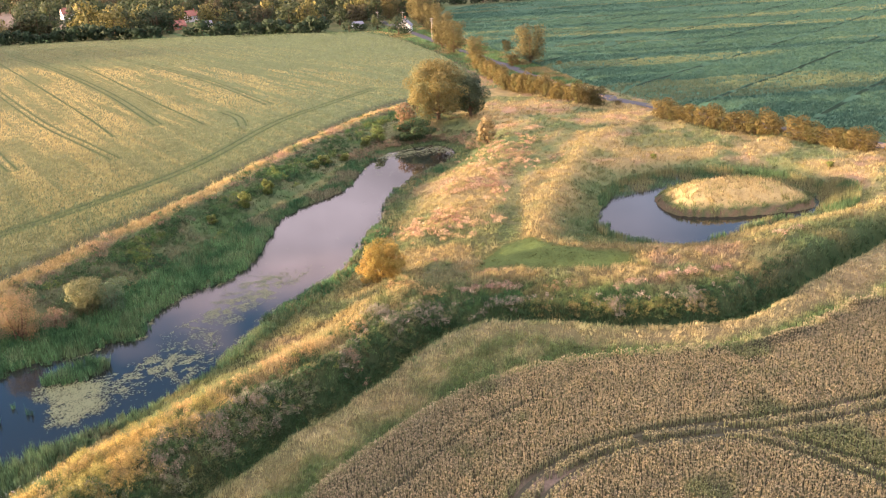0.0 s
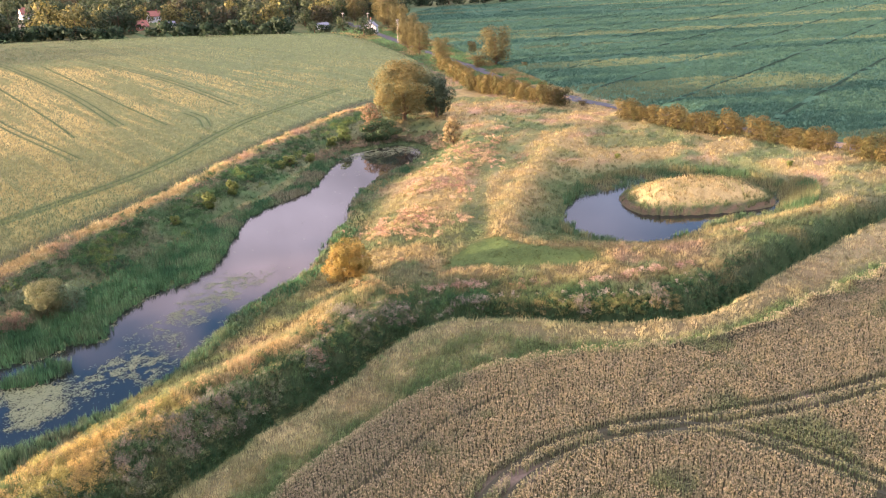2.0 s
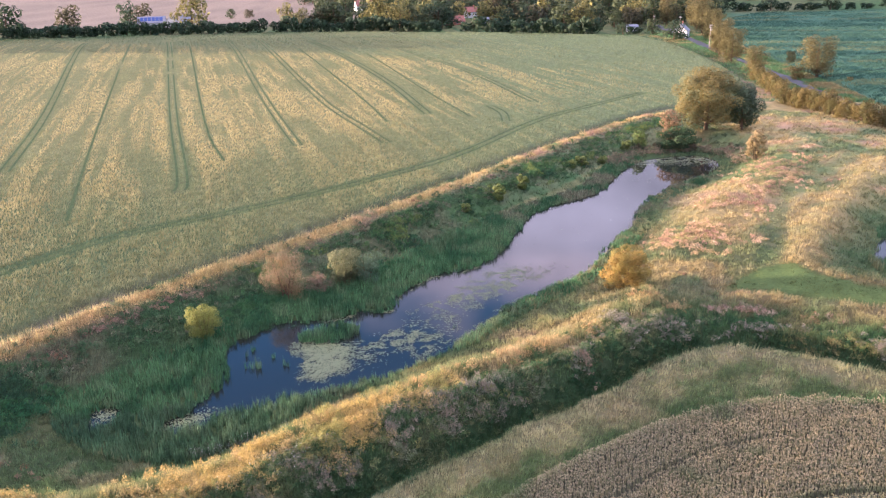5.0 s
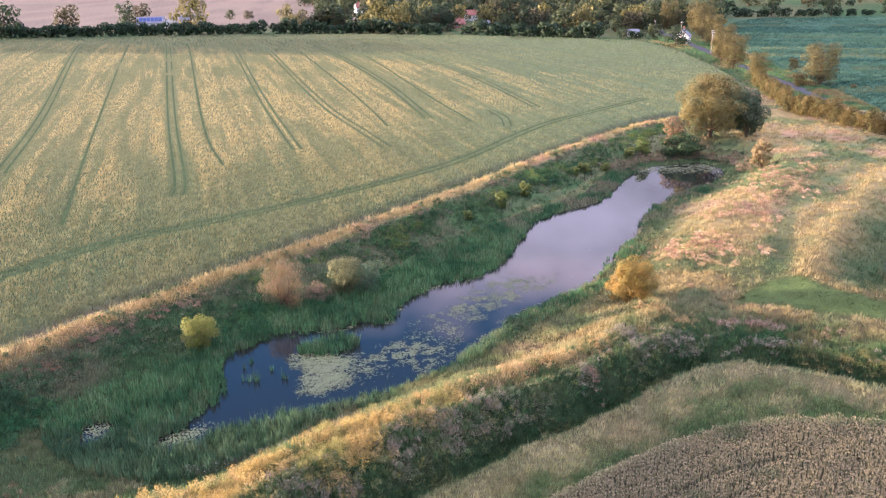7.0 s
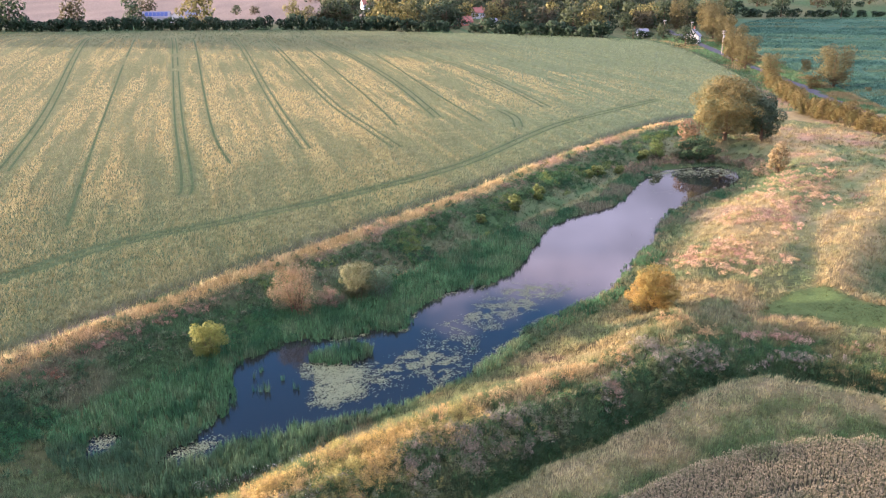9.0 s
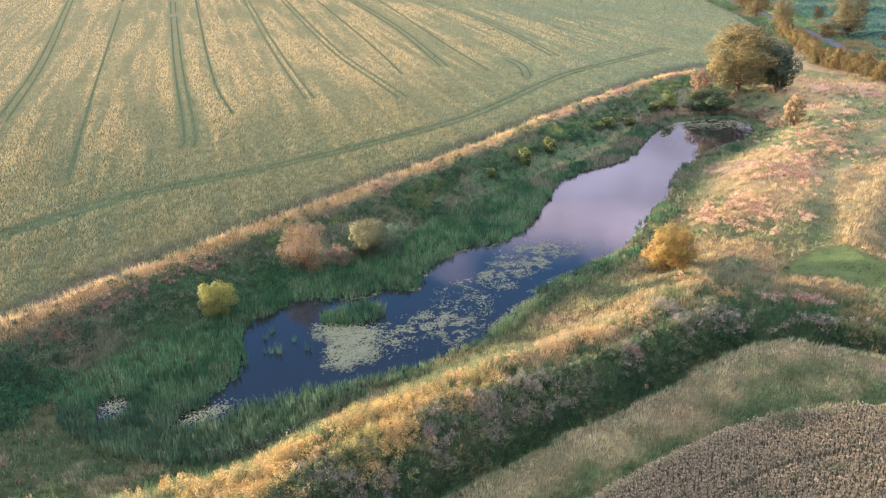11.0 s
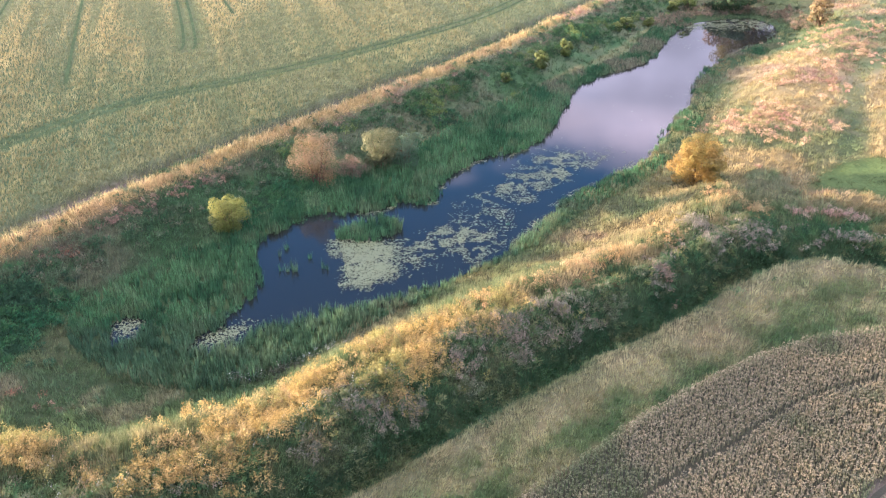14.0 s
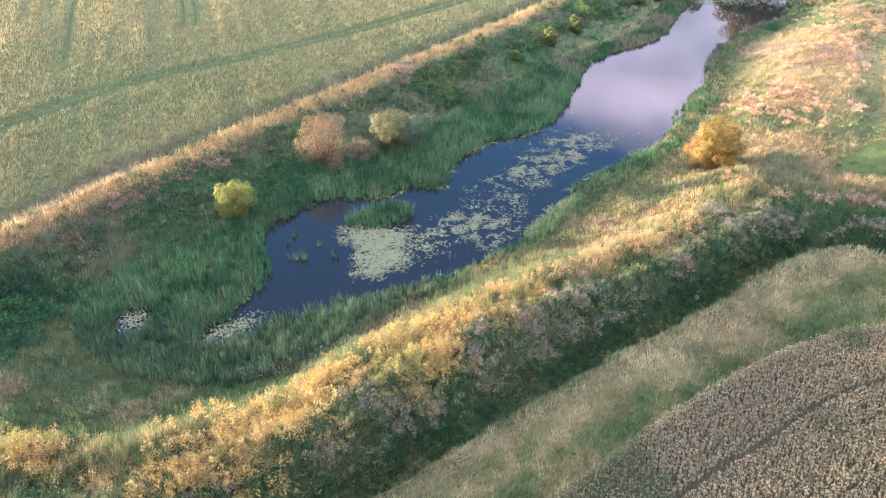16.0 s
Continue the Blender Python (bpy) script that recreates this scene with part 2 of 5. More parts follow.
# raster of the near ground, for quick lookups
RX, RY, RS = -90.0, 10.0, 0.5
gx, gy = np.meshgrid(np.arange(RX, 190, RS), np.arange(RY, 270, RS))
RASTER = {"h": ground_height(gx, gy)}
for key, poly in (("marsh", MARSH), ("pond", POND), ("pond2", POND2), ("isle", ISLAND), ("field", FIELD), ("wheat", WHEAT), ("right", RIGHT_FIELD)):
    RASTER[key] = signed(gx, gy, poly)
for key, line in (("crest", CREST), ("ridge", RIDGE), ("ditch", DITCH), ("berm", BERM), ("rim", RIM), ("hedge", HEDGE), ("road", ROAD)):
    RASTER[key] = dist_line(gx, gy, line)


def at(key, x, y):
    r = RASTER[key]
    u, v = np.clip((np.asarray(x, float) - RX) / RS, 0, r.shape[1] - 1.001), np.clip((np.asarray(y, float) - RY) / RS, 0, r.shape[0] - 1.001)
    i, j = u.astype(int), v.astype(int)
    fu, fv = u - i, v - j
    return (r[j, i] * (1 - fu) + r[j, i + 1] * fu) * (1 - fv) + (r[j + 1, i] * (1 - fu) + r[j + 1, i + 1] * fu) * fv


def h1(x, y):
    return float(ground_height(np.array([x]), np.array([y]))[0])


# ---- materials ----
def material(name, rough=0.85, translucent=0.0, color=None, vary=0.35, noise_size=1.5, bump=0.0, bump_size=0.2, metal=0.0, island=0.0):
    """Colour from the mesh's tint (or the given one), varied by noise at two sizes and from piece to piece."""
    m = bpy.data.materials.new(name)
    m.use_nodes = True
    nt = m.node_tree
    n, l = nt.nodes, nt.links
    p = n["Principled BSDF"]
    p.inputs["Roughness"].default_value, p.inputs["Metallic"].default_value = rough, metal
    p.inputs["Specular IOR Level"].default_value = 0.25 if rough < 0.9 else 0.03
    if color is None:
        src = n.new("ShaderNodeAttribute")
        src.attribute_name = "tint"
        col = src.outputs["Color"]
    else:
        src = n.new("ShaderNodeRGB")
        src.outputs[0].default_value = (*color, 1)
        col = src.outputs[0]
    pos = n.new("ShaderNodeNewGeometry")
    big = n.new("ShaderNodeTexNoise")
    big.inputs["Scale"].default_value, big.inputs["Detail"].default_value = 1 / noise_size, 4
    fine = n.new("ShaderNodeTexNoise")
    fine.inputs["Scale"].default_value, fine.inputs["Detail"].default_value = 9 / noise_size, 3
    for t in (big, fine):
        l.new(pos.outputs["Position"], t.inputs["Vector"])
    add = n.new("ShaderNodeMath")
    add.operation = "ADD"
    l.new(big.outputs["Fac"], add.inputs[0]), l.new(fine.outputs["Fac"], add.inputs[1])
    last = add.outputs[0]
    if island:
        more = n.new("ShaderNodeMath")
        more.operation, more.inputs[1].default_value = "MULTIPLY_ADD", island
        l.new(pos.outputs["Random Per Island"], more.inputs[0]), l.new(last, more.inputs[2])
        last = more.outputs[0]
    rng = n.new("ShaderNodeMapRange")
    rng.inputs["From Min"].default_value, rng.inputs["From Max"].default_value = 0.55, 1.45 + island
    rng.inputs["To Min"].default_value, rng.inputs["To Max"].default_value = 1 - vary, 1 + vary
    l.new(last, rng.inputs["Value"])
    mul = n.new("ShaderNodeVectorMath")
    mul.operation = "SCALE"
    l.new(col, mul.inputs[0]), l.new(rng.outputs[0], mul.inputs["Scale"])
    l.new(mul.outputs[0], p.inputs["Base Color"])
    if bump:
        bt = n.new("ShaderNodeTexNoise")
        bt.inputs["Scale"].default_value, bt.inputs["Detail"].default_value = 1 / bump_size, 5
        l.new(pos.outputs["Position"], bt.inputs["Vector"])
        bn = n.new("ShaderNodeBump")
        bn.inputs["Strength"].default_value, bn.inputs["Distance"].default_value = 1.0, bump
        l.new(bt.outputs["Fac"], bn.inputs["Height"]), l.new(bn.outputs["Normal"], p.inputs["Normal"])
    if translucent:
        tr = n.new("ShaderNodeBsdfTranslucent")
        mx = n.new("ShaderNodeMixShader")
        mx.inputs[0].default_value = translucent
        l.new(mul.outputs[0], tr.inputs["Color"])
        l.new(p.outputs[0], mx.inputs[1]), l.new(tr.outputs[0], mx.inputs[2])
        l.new(mx.outputs[0], n["Material Output"].inputs["Surface"])
    return m


M_GROUND = material("soil_and_turf", 0.95, vary=0.35, noise_size=2.5, bump=0.12, bump_size=0.35)
M_BLADE = material("grass_blades", 0.7, 0.42, vary=0.28, noise_size=3.0, island=0.4)
M_CROP = material("crop_blades", 0.7, 0.48, vary=0.18, noise_size=3.0, island=0.25)
M_LEAF = material("leaves", 0.65, 0.38, vary=0.3, noise_size=1.2, island=0.4)
M_BARK = material("bark", 0.9, color=(0.12, 0.085, 0.055), noise_size=0.5, bump=0.03, bump_size=0.1)
M_ROAD = material("asphalt", 0.8, color=(0.06, 0.062, 0.068), vary=0.2, noise_size=2)
M_TRACK = material("bare_soil", 0.95, color=(0.05, 0.052, 0.036), vary=0.3, noise_size=1.0, bump=0.03)
M_LANE = material("dark_soil", 0.95, color=(0.018, 0.034, 0.02), vary=0.3, noise_size=2.0)
M_RUT = material("trodden_green_soil", 0.95, color=(0.062, 0.088, 0.036), vary=0.45, noise_size=1.4)
M_ALGAE = material("floating_algae", 0.5, color=(0.12, 0.138, 0.064), vary=0.2, noise_size=2.0, island=0.2)


def water_material(name):
    m = bpy.data.materials.new(name)
    m.use_nodes = True
    nt = m.node_tree
    p = nt.nodes["Principled BSDF"]
    p.inputs["Base Color"].default_value = (0.012, 0.014, 0.012, 1)
    p.inputs["Roughness"].default_value = 0.03
    p.inputs["IOR"].default_value = 1.333
    geo = nt.nodes.new("ShaderNodeNewGeometry")
    nz = nt.nodes.new("ShaderNodeTexNoise")
    nz.inputs["Scale"].default_value, nz.inputs["Detail"].default_value = 1.2, 3
    bp = nt.nodes.new("ShaderNodeBump")
    bp.inputs["Strength"].default_value, bp.inputs["Distance"].default_value = 0.1, 0.02
    nt.links.new(geo.outputs["Position"], nz.inputs["Vector"])
    nt.links.new(nz.outputs["Fac"], bp.inputs["Height"])
    nt.links.new(bp.outputs["Normal"], p.inputs["Normal"])
    return m


M_WATER = water_material("still_water")


def mesh_from(name, verts, faces, tint=None, mat=None, smooth_faces=False):
    """One mesh from arrays: verts (n, 3), faces (m, 3 or 4), tint (n, 3)."""
    me = bpy.data.meshes.new(name)
    verts, faces = np.asarray(verts, np.float32), np.asarray(faces, np.int32)
    k = faces.shape[1]
    me.vertices.add(len(verts))
    me.vertices.foreach_set("co", verts.ravel())
    me.loops.add(faces.size)
    me.loops.foreach_set("vertex_index", faces.ravel())
    me.polygons.add(len(faces))
    me.polygons.foreach_set("loop_start", np.arange(0, faces.size, k, dtype=np.int32))
    me.polygons.foreach_set("use_smooth", np.full(len(faces), smooth_faces))
    if tint is not None:
        a = me.attributes.new("tint", "FLOAT_COLOR", "POINT")
        a.data.foreach_set("color", np.hstack([tint, np.ones((len(tint), 1))]).astype(np.float32).ravel())
    me.update(calc_edges=True)
    if mat:
        me.materials.append(mat)
    return me


def part(name, me, parent, label=""):
    ob = new(name, me)
    ob.parent = parent
    return tagged(ob, label)


def blades(pos, height, width, lean, tint, facing=None):
    """Leaf blades, one narrow triangle each, that stand on pos and lean by lean (n, 2)."""
    n = len(pos)
    a = RNG.uniform(0, 2 * np.pi, n) if facing is None else RNG.normal(facing, 0.45, n)
    side = np.stack([np.cos(a), np.sin(a), np.zeros(n)], 1) * (width / 2)[:, None]
    tip = pos + np.stack([lean[:, 0], lean[:, 1], height], 1)
    v = np.stack([pos - side, pos + side, tip], 1).reshape(-1, 3)
    f = np.arange(3 * n).reshape(n, 3)
    return v, f, np.repeat(tint, 3, 0)


def scatter(n, x0, x1, y0, y1):
    return RNG.uniform(x0, x1, n), RNG.uniform(y0, y1, n)


def mixc(a, b, k):
    return np.asarray(a) * (1 - k[:, None]) + np.asarray(b) * k[:, None]


STRAW, PALE, PINK = np.array((0.385, 0.31, 0.14)), np.array((0.41, 0.36, 0.195)), np.array((0.45, 0.29, 0.20))
GREEN, DITCH_SHADE, OLIVE = np.array((0.105, 0.185, 0.075)), np.array((0.03, 0.08, 0.034)), np.array((0.19, 0.20, 0.095))


def stuff(name, vft, label, category, mat=M_BLADE):
    v, f, c = vft
    return tagged(new(name, mesh_from(name, v, f, c, mat)), label, category, "", "stuff")


# ---- ground, water, road ----
def spread(lo, hi, step, out_lo, out_hi):
    core = list(np.arange(lo, hi + 0.01, step))
    s, v, up = step, core[-1], []
    while v < out_hi:
        s = min(s * 1.14, 90)
        v += s
        up.append(v)
    s, v, down = step, core[0], []
    while v > out_lo:
        s = min(s * 1.14, 90)
        v -= s
        down.append(v)
    return np.array(down[::-1] + core + up)


def grass_zone(x, y):
    """Colour, height and density of the grass at each place."""
    crest, ridge, ditch, berm, rim = (at(k, x, y) for k in ("crest", "ridge", "ditch", "berm", "rim"))
    dm, d2, di, df, dw = (at(k, x, y) for k in ("marsh", "pond2", "isle", "field", "wheat"))
    n1, n2, n3 = fbm(x, y, 9, 61), fbm(x, y, 3.2, 62), fbm(x, y, 14, 63)
    left = (df < 26) & (crest < 20) & (dm > 0) & (df < dm + 14) & (x - y < -60 + 0.0 * x)
    c = mixc((0.15, 0.19, 0.085), STRAW * 0.95, smooth(0.32, 0.5, n1))
    c = mixc(c, PALE * 0.92, smooth(0.5, 0.7, n2) * 0.4)
    c = mixc(c, PINK, smooth(0.6, 0.7, fbm(x, y, 9, 64)) * 0.6)
    h = 0.35 + 0.5 * n2
    # swathes with more green among the straw
    c = mixc(c, (0.14, 0.185, 0.08), smooth(0.53, 0.65, n3) * 0.75)
    # lush green between the mown patch and the ditch
    lush = smooth(13, 6, ditch + 3 * (n1 - 0.5)) * smooth(30, 38, x) * (dw > 0) * (d2 > 0)
    c = mixc(c, mixc(mixc(mixc((0.065, 0.14, 0.048), (0.135, 0.185, 0.07), smooth(0.38, 0.6, n2)), (0.19, 0.195, 0.105), smooth(56, 66, x) * (0.35 + 0.5 * smooth(0.4, 0.6, n1))), STRAW * 0.75, smooth(0.57, 0.68, fbm(x, y, 5, 67)) * 0.6), lush * 0.95)
    h = h + 0.2 * lush
    # slope of the left bank: greener, greyer
    lc = mixc(mixc(GREEN * 0.85, (0.15, 0.175, 0.09), smooth(0.4, 0.65, n1)), (0.24, 0.175, 0.125), smooth(0.5, 0.66, n2) * (0.08 + 0.25 * smooth(6, 2, crest)))
    lk = left.astype(float)
    c = mixc(c, lc, lk)
    # straw on the crest, brightened in the colour to look sunlit
    k = np.exp(-(crest / 1.05) ** 2)
    c = mixc(c, mixc(STRAW * 1.45, PINK * 1.25, smooth(0.6, 0.8, n1)), np.clip(k * 1.3, 0, 1))
    h = h + 0.4 * k
    # pond side of the dam: long lush grass
    k = smooth(9, 2, dm) * (1 - lk)
    c = mixc(c, mixc(OLIVE, GREEN, smooth(0.4, 0.6, n2)), k * 0.55)
    k = np.exp(-(ridge / 3.2) ** 2)
    n4 = fbm(x, y, 1.9, 65)
    c = mixc(c, mixc(mixc((0.10, 0.145, 0.055), (0.25, 0.245, 0.10), smooth(0.38, 0.54, n4)), STRAW * 1.1, smooth(0.52, 0.64, n4)), k * 0.85)
    h = h + 0.25 * k
    k = smooth(8.0, 4.5, ditch) * (ridge < 9) * (1 - np.exp(-(ridge / 2.2) ** 2))
    c = mixc(c, mixc((0.085, 0.155, 0.058), (0.19, 0.20, 0.095), smooth(0.42, 0.64, n4)), k * 0.9)
    # grass south of the reeds, its shade put into greener tones
    k = smooth(-4, -14, x) * smooth(66, 58, y) * (1 - np.exp(-(ridge / 2.5) ** 2)) * (ditch > 4)
    c = mixc(c, mixc(GREEN * 0.9, (0.25, 0.25, 0.13), smooth(0.45, 0.62, n2)), k * 0.85)
    # berm by the wheat
    k = np.maximum(smooth(5.5, 2.0, berm), smooth(6.5, 4.5, dw)) * (dw > 0) * (ditch > 1.5)
    streak = fbm(0.8 * x + 0.6 * y, (0.8 * y - 0.6 * x) * 2.4, 2.6, 66)
    bc = mixc(mixc((0.44, 0.405, 0.195), (0.22, 0.265, 0.105), smooth(0.38, 0.6, streak)), PINK * 0.9, smooth(0.62, 0.72, n1) * 0.2)
    bc = mixc(bc, (0.095, 0.17, 0.06), (0.25 + 0.6 * smooth(0.42, 0.62, fbm(x, y, 3.5, 68))) * smooth(4.6, 1.0, dw) * smooth(0.1, 0.6, dw))
    bc = mixc(bc, (0.46, 0.40, 0.215), np.exp(-((berm - 0.2) / 1.3) ** 2) * 0.6)
    bc = mixc(bc, mixc((0.50, 0.39, 0.20), PALE, n2), smooth(44, 62, x) * smooth(1.2, 3.5, dw) * 0.7)
    c = mixc(c, bc, k)
    h = np.where(k > 0.5, 0.38 + 0.3 * n2, h)
    # ditch, its shade put into the grass colour
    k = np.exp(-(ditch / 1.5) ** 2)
    c = mixc(c, DITCH_SHADE, np.clip(k * 1.4, 0, 1))
    h = h * (1 - 0.3 * k)
    # green round the small pond, straw on its rim
    k = smooth(7.5, 2.5, d2) * (di > 0)
    c = mixc(c, mixc(GREEN * 0.85, OLIVE, n1), k * 0.9)
    k = np.exp(-(rim / 2.4) ** 2)
    c = mixc(c, STRAW * 0.98, k * 0.8)
    c = np.where((di < 0)[:, None], mixc(mixc((0.37, 0.295, 0.14), (0.24, 0.225, 0.095), smooth(0.4, 0.62, n2)), (0.12, 0.15, 0.06), smooth(-3.4, -1.4, di + 1.5 * (n1 - 0.5))), c)
    h = np.where(di < 0, 0.5 + 0.35 * n2, h)
    # worn straw track through the meadow, and the mown patch
    pk = smooth(2.4, 1.0, dist_line(x, y, GREEN_PATH) + 1.5 * (n2 - 0.5))
    c = mixc(c, GREEN * 1.1, pk * 0.45 * smooth(0.3, 0.55, n1))
    h = h * (1 - 0.45 * pk)
    mk = smooth(0.6, -0.6, signed(x, y, MOWN) + 1.2 * (n1 - 0.5))
    c = mixc(c, mixc((0.068, 0.10, 0.03), (0.105, 0.13, 0.046), smooth(0.35, 0.6, n2)), mk)
    h = h * (1 - 0.75 * mk)
    return c, h


def crop_colour(x, y):
    """Gold and green stripes along drilled rows, greener headland, north-eastern shade in the tint."""
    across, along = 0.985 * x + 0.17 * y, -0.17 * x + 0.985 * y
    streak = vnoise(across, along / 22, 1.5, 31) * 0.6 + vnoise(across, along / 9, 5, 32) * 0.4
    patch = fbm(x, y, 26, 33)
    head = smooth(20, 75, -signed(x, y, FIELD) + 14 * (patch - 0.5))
    # shade over the far end, with a sunlit gap, painted as greener crop
    far_shade = smooth(-5, 9, (x - 43) * 0.655 + (y - 339) * 0.755 + 10 * (patch - 0.5)) * (1 - np.exp(-((x - 118) / 26) ** 2 - ((y - 285) / 26) ** 2))
    # partly ripeness, partly sunlight on the taller rows, all in the tint
    k = smooth(0.37, 0.63, 0.62 * streak + 0.38 * patch) * (0.3 + 0.7 * head) * (1 - 0.75 * far_shade)
    # the eastern shade is painted in as a greener base
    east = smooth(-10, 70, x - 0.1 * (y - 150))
    green = mixc((0.20, 0.21, 0.095), (0.155, 0.195, 0.098), np.maximum(east, far_shade))
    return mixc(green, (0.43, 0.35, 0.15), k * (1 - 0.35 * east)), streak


def build_ground():
    xs, ys = spread(-62, 146, 0.95, -2600, 2600), spread(24, 215, 0.95, -600, 4200)
    X, Y = np.meshgrid(xs, ys)
    x, y = X.ravel(), Y.ravel()
    z = ground_height(x, y)
    nx, ny = len(xs), len(ys)
    i = np.arange(nx * ny).reshape(ny, nx)
    f = np.stack([i[:-1, :-1], i[:-1, 1:], i[1:, 1:], i[1:, :-1]], -1).reshape(-1, 4)
    n1 = fbm(x, y, 5, 21)
    c = mixc(OLIVE * 0.5, GREEN * 0.45, smooth(0.35, 0.65, n1))
    near = (x > -80) & (x < 146) & (y > 16) & (y < 262)
    # ground between tufts: the grass colour darkened as shade, most of all nearby
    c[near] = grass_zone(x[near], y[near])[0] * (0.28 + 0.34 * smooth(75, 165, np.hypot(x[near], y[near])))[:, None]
    dm, dp, d2, di, df, dw, dr = (signed(x, y, q) for q in (MARSH, POND, POND2, ISLAND, FIELD, WHEAT, RIGHT_FIELD))
    c = mixc(c, (0.04, 0.06, 0.025), smooth(1, -0.5, dm))
    c = mixc(c, (0.05, 0.07, 0.03), smooth(2.5, 0.5, d2))
    c = mixc(c, (0.10, 0.075, 0.05), smooth(0.2, -0.1, di) * smooth(-1.2, -0.6, di))
    c = mixc(c, STRAW * 0.8, smooth(-1.4, -2.4, di))
    # ditch bottom painted near black-green, for the shade down there
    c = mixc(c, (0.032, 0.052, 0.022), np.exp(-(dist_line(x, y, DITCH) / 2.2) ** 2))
    # soil under the barley, darkened for the shade it lies in
    crop = df < 0.5
    c[crop] = mixc(c[crop], mixc(mixc((0.065, 0.092, 0.042), (0.095, 0.105, 0.05), smooth(0.3, 0.7, fbm(x[crop], y[crop], 30, 23))), mixc((0.135, 0.14, 0.064), (0.11, 0.135, 0.07), smooth(-10, 70, x[crop] - 0.1 * (y[crop] - 150))), smooth(105, 220, y[crop])), smooth(0.5, -0.5, df[crop]))
    c = mixc(c, (0.07, 0.066, 0.045), np.exp(-((df - 0.3) / 0.7) ** 2) * 0.8)
    c = mixc(c, (0.15, 0.115, 0.095), np.exp(-((df - 0.9) / 0.8) ** 2) * smooth(-26, -29, x) * smooth(-37, -34, x))
    # gaps in the wheat, their shade set into the soil colour
    c = mixc(c, (0.045, 0.045, 0.028), smooth(0.2, -0.5, dw))
    bare = np.minimum(np.hypot((x - 31) / 3.4, (y - 38.4) / 1.1), np.hypot((x - 60) / 1.8, (y - 35.8) / 0.7))
    c = mixc(c, (0.12, 0.10, 0.078), smooth(1.2, 0.7, bare))
    c = mixc(c, (0.05, 0.098, 0.06), smooth(0.5, -1, dr))
    tan = smooth(640, 660, y) * smooth(40, 20, x + 0.1 * (y - 640))
    c = mixc(c, mixc((0.21, 0.17, 0.125), (0.17, 0.14, 0.105), smooth(0.4, 0.6, vnoise(x, y, 14, 25))), tan)
    c = mixc(c, (0.07, 0.098, 0.033), smooth(1.5, -1.5, signed(x, y, MOWN)))
    c = mixc(c, (0.07, 0.13, 0.05), smooth(600, 612, y) * smooth(655, 645, y) * smooth(-110, -95, x) * smooth(-30, -45, x))
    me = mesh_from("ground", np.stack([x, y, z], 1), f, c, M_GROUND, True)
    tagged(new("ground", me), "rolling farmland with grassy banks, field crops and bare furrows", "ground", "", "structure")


def sheet(name, poly, z, mat, label):
    bm = bmesh.new()
    bm.faces.new([bm.verts.new((px, py, z)) for px, py in poly])
    bmesh.ops.triangulate(bm, faces=bm.faces[:])
    me = bpy.data.meshes.new(name)
    bm.to_mesh(me)
    me.materials.append(mat)
    return tagged(new(name, me), label, name.replace("_", " "), "", "structure")


def grown(poly, d):
    nxt, prv = np.roll(poly, -1, 0), np.roll(poly, 1, 0)
    t = nxt - prv
    n = np.stack([t[:, 1], -t[:, 0]], 1) / (np.linalg.norm(t, axis=1)[:, None] + 1e-9)
    area = np.sum(poly[:, 0] * nxt[:, 1] - nxt[:, 0] * poly[:, 1])
    return poly + n * d * (1 if area > 0 else -1)


def ribbon(name, line, width, lift, mat, label, category, kind="structure"):
    t = np.gradient(line, axis=0)
    n = np.stack([-t[:, 1], t[:, 0]], 1) / np.linalg.norm(t, axis=1)[:, None]
    cols = [line + n * width * k for k in (-0.5, -0.17, 0.17, 0.5)]
    p = np.stack(cols, 1).reshape(-1, 2)
    z = ground_height(p[:, 0], p[:, 1]) + lift
    i = np.arange(len(p)).reshape(-1, 4)
    f = np.concatenate([np.stack([i[:-1, k], i[:-1, k + 1], i[1:, k + 1], i[1:, k]], -1) for k in range(3)])
    me = mesh_from(name, np.column_stack([p, z]), f, None, mat, True)
    return tagged(new(name, me), label, category, "", kind)


build_ground()
sheet("pond_water", grown(MARSH, -0.3), 0.0, M_WATER, "still pond water that mirrors the evening sky")
sheet("small_pond_water", grown(POND2, 0.8), 1.0, M_WATER, "still water of a small pond round a grassy island")
ribbon("road", ROAD, 4.4, 0.06, M_ROAD, "narrow grey asphalt country road behind the hedge", "road")


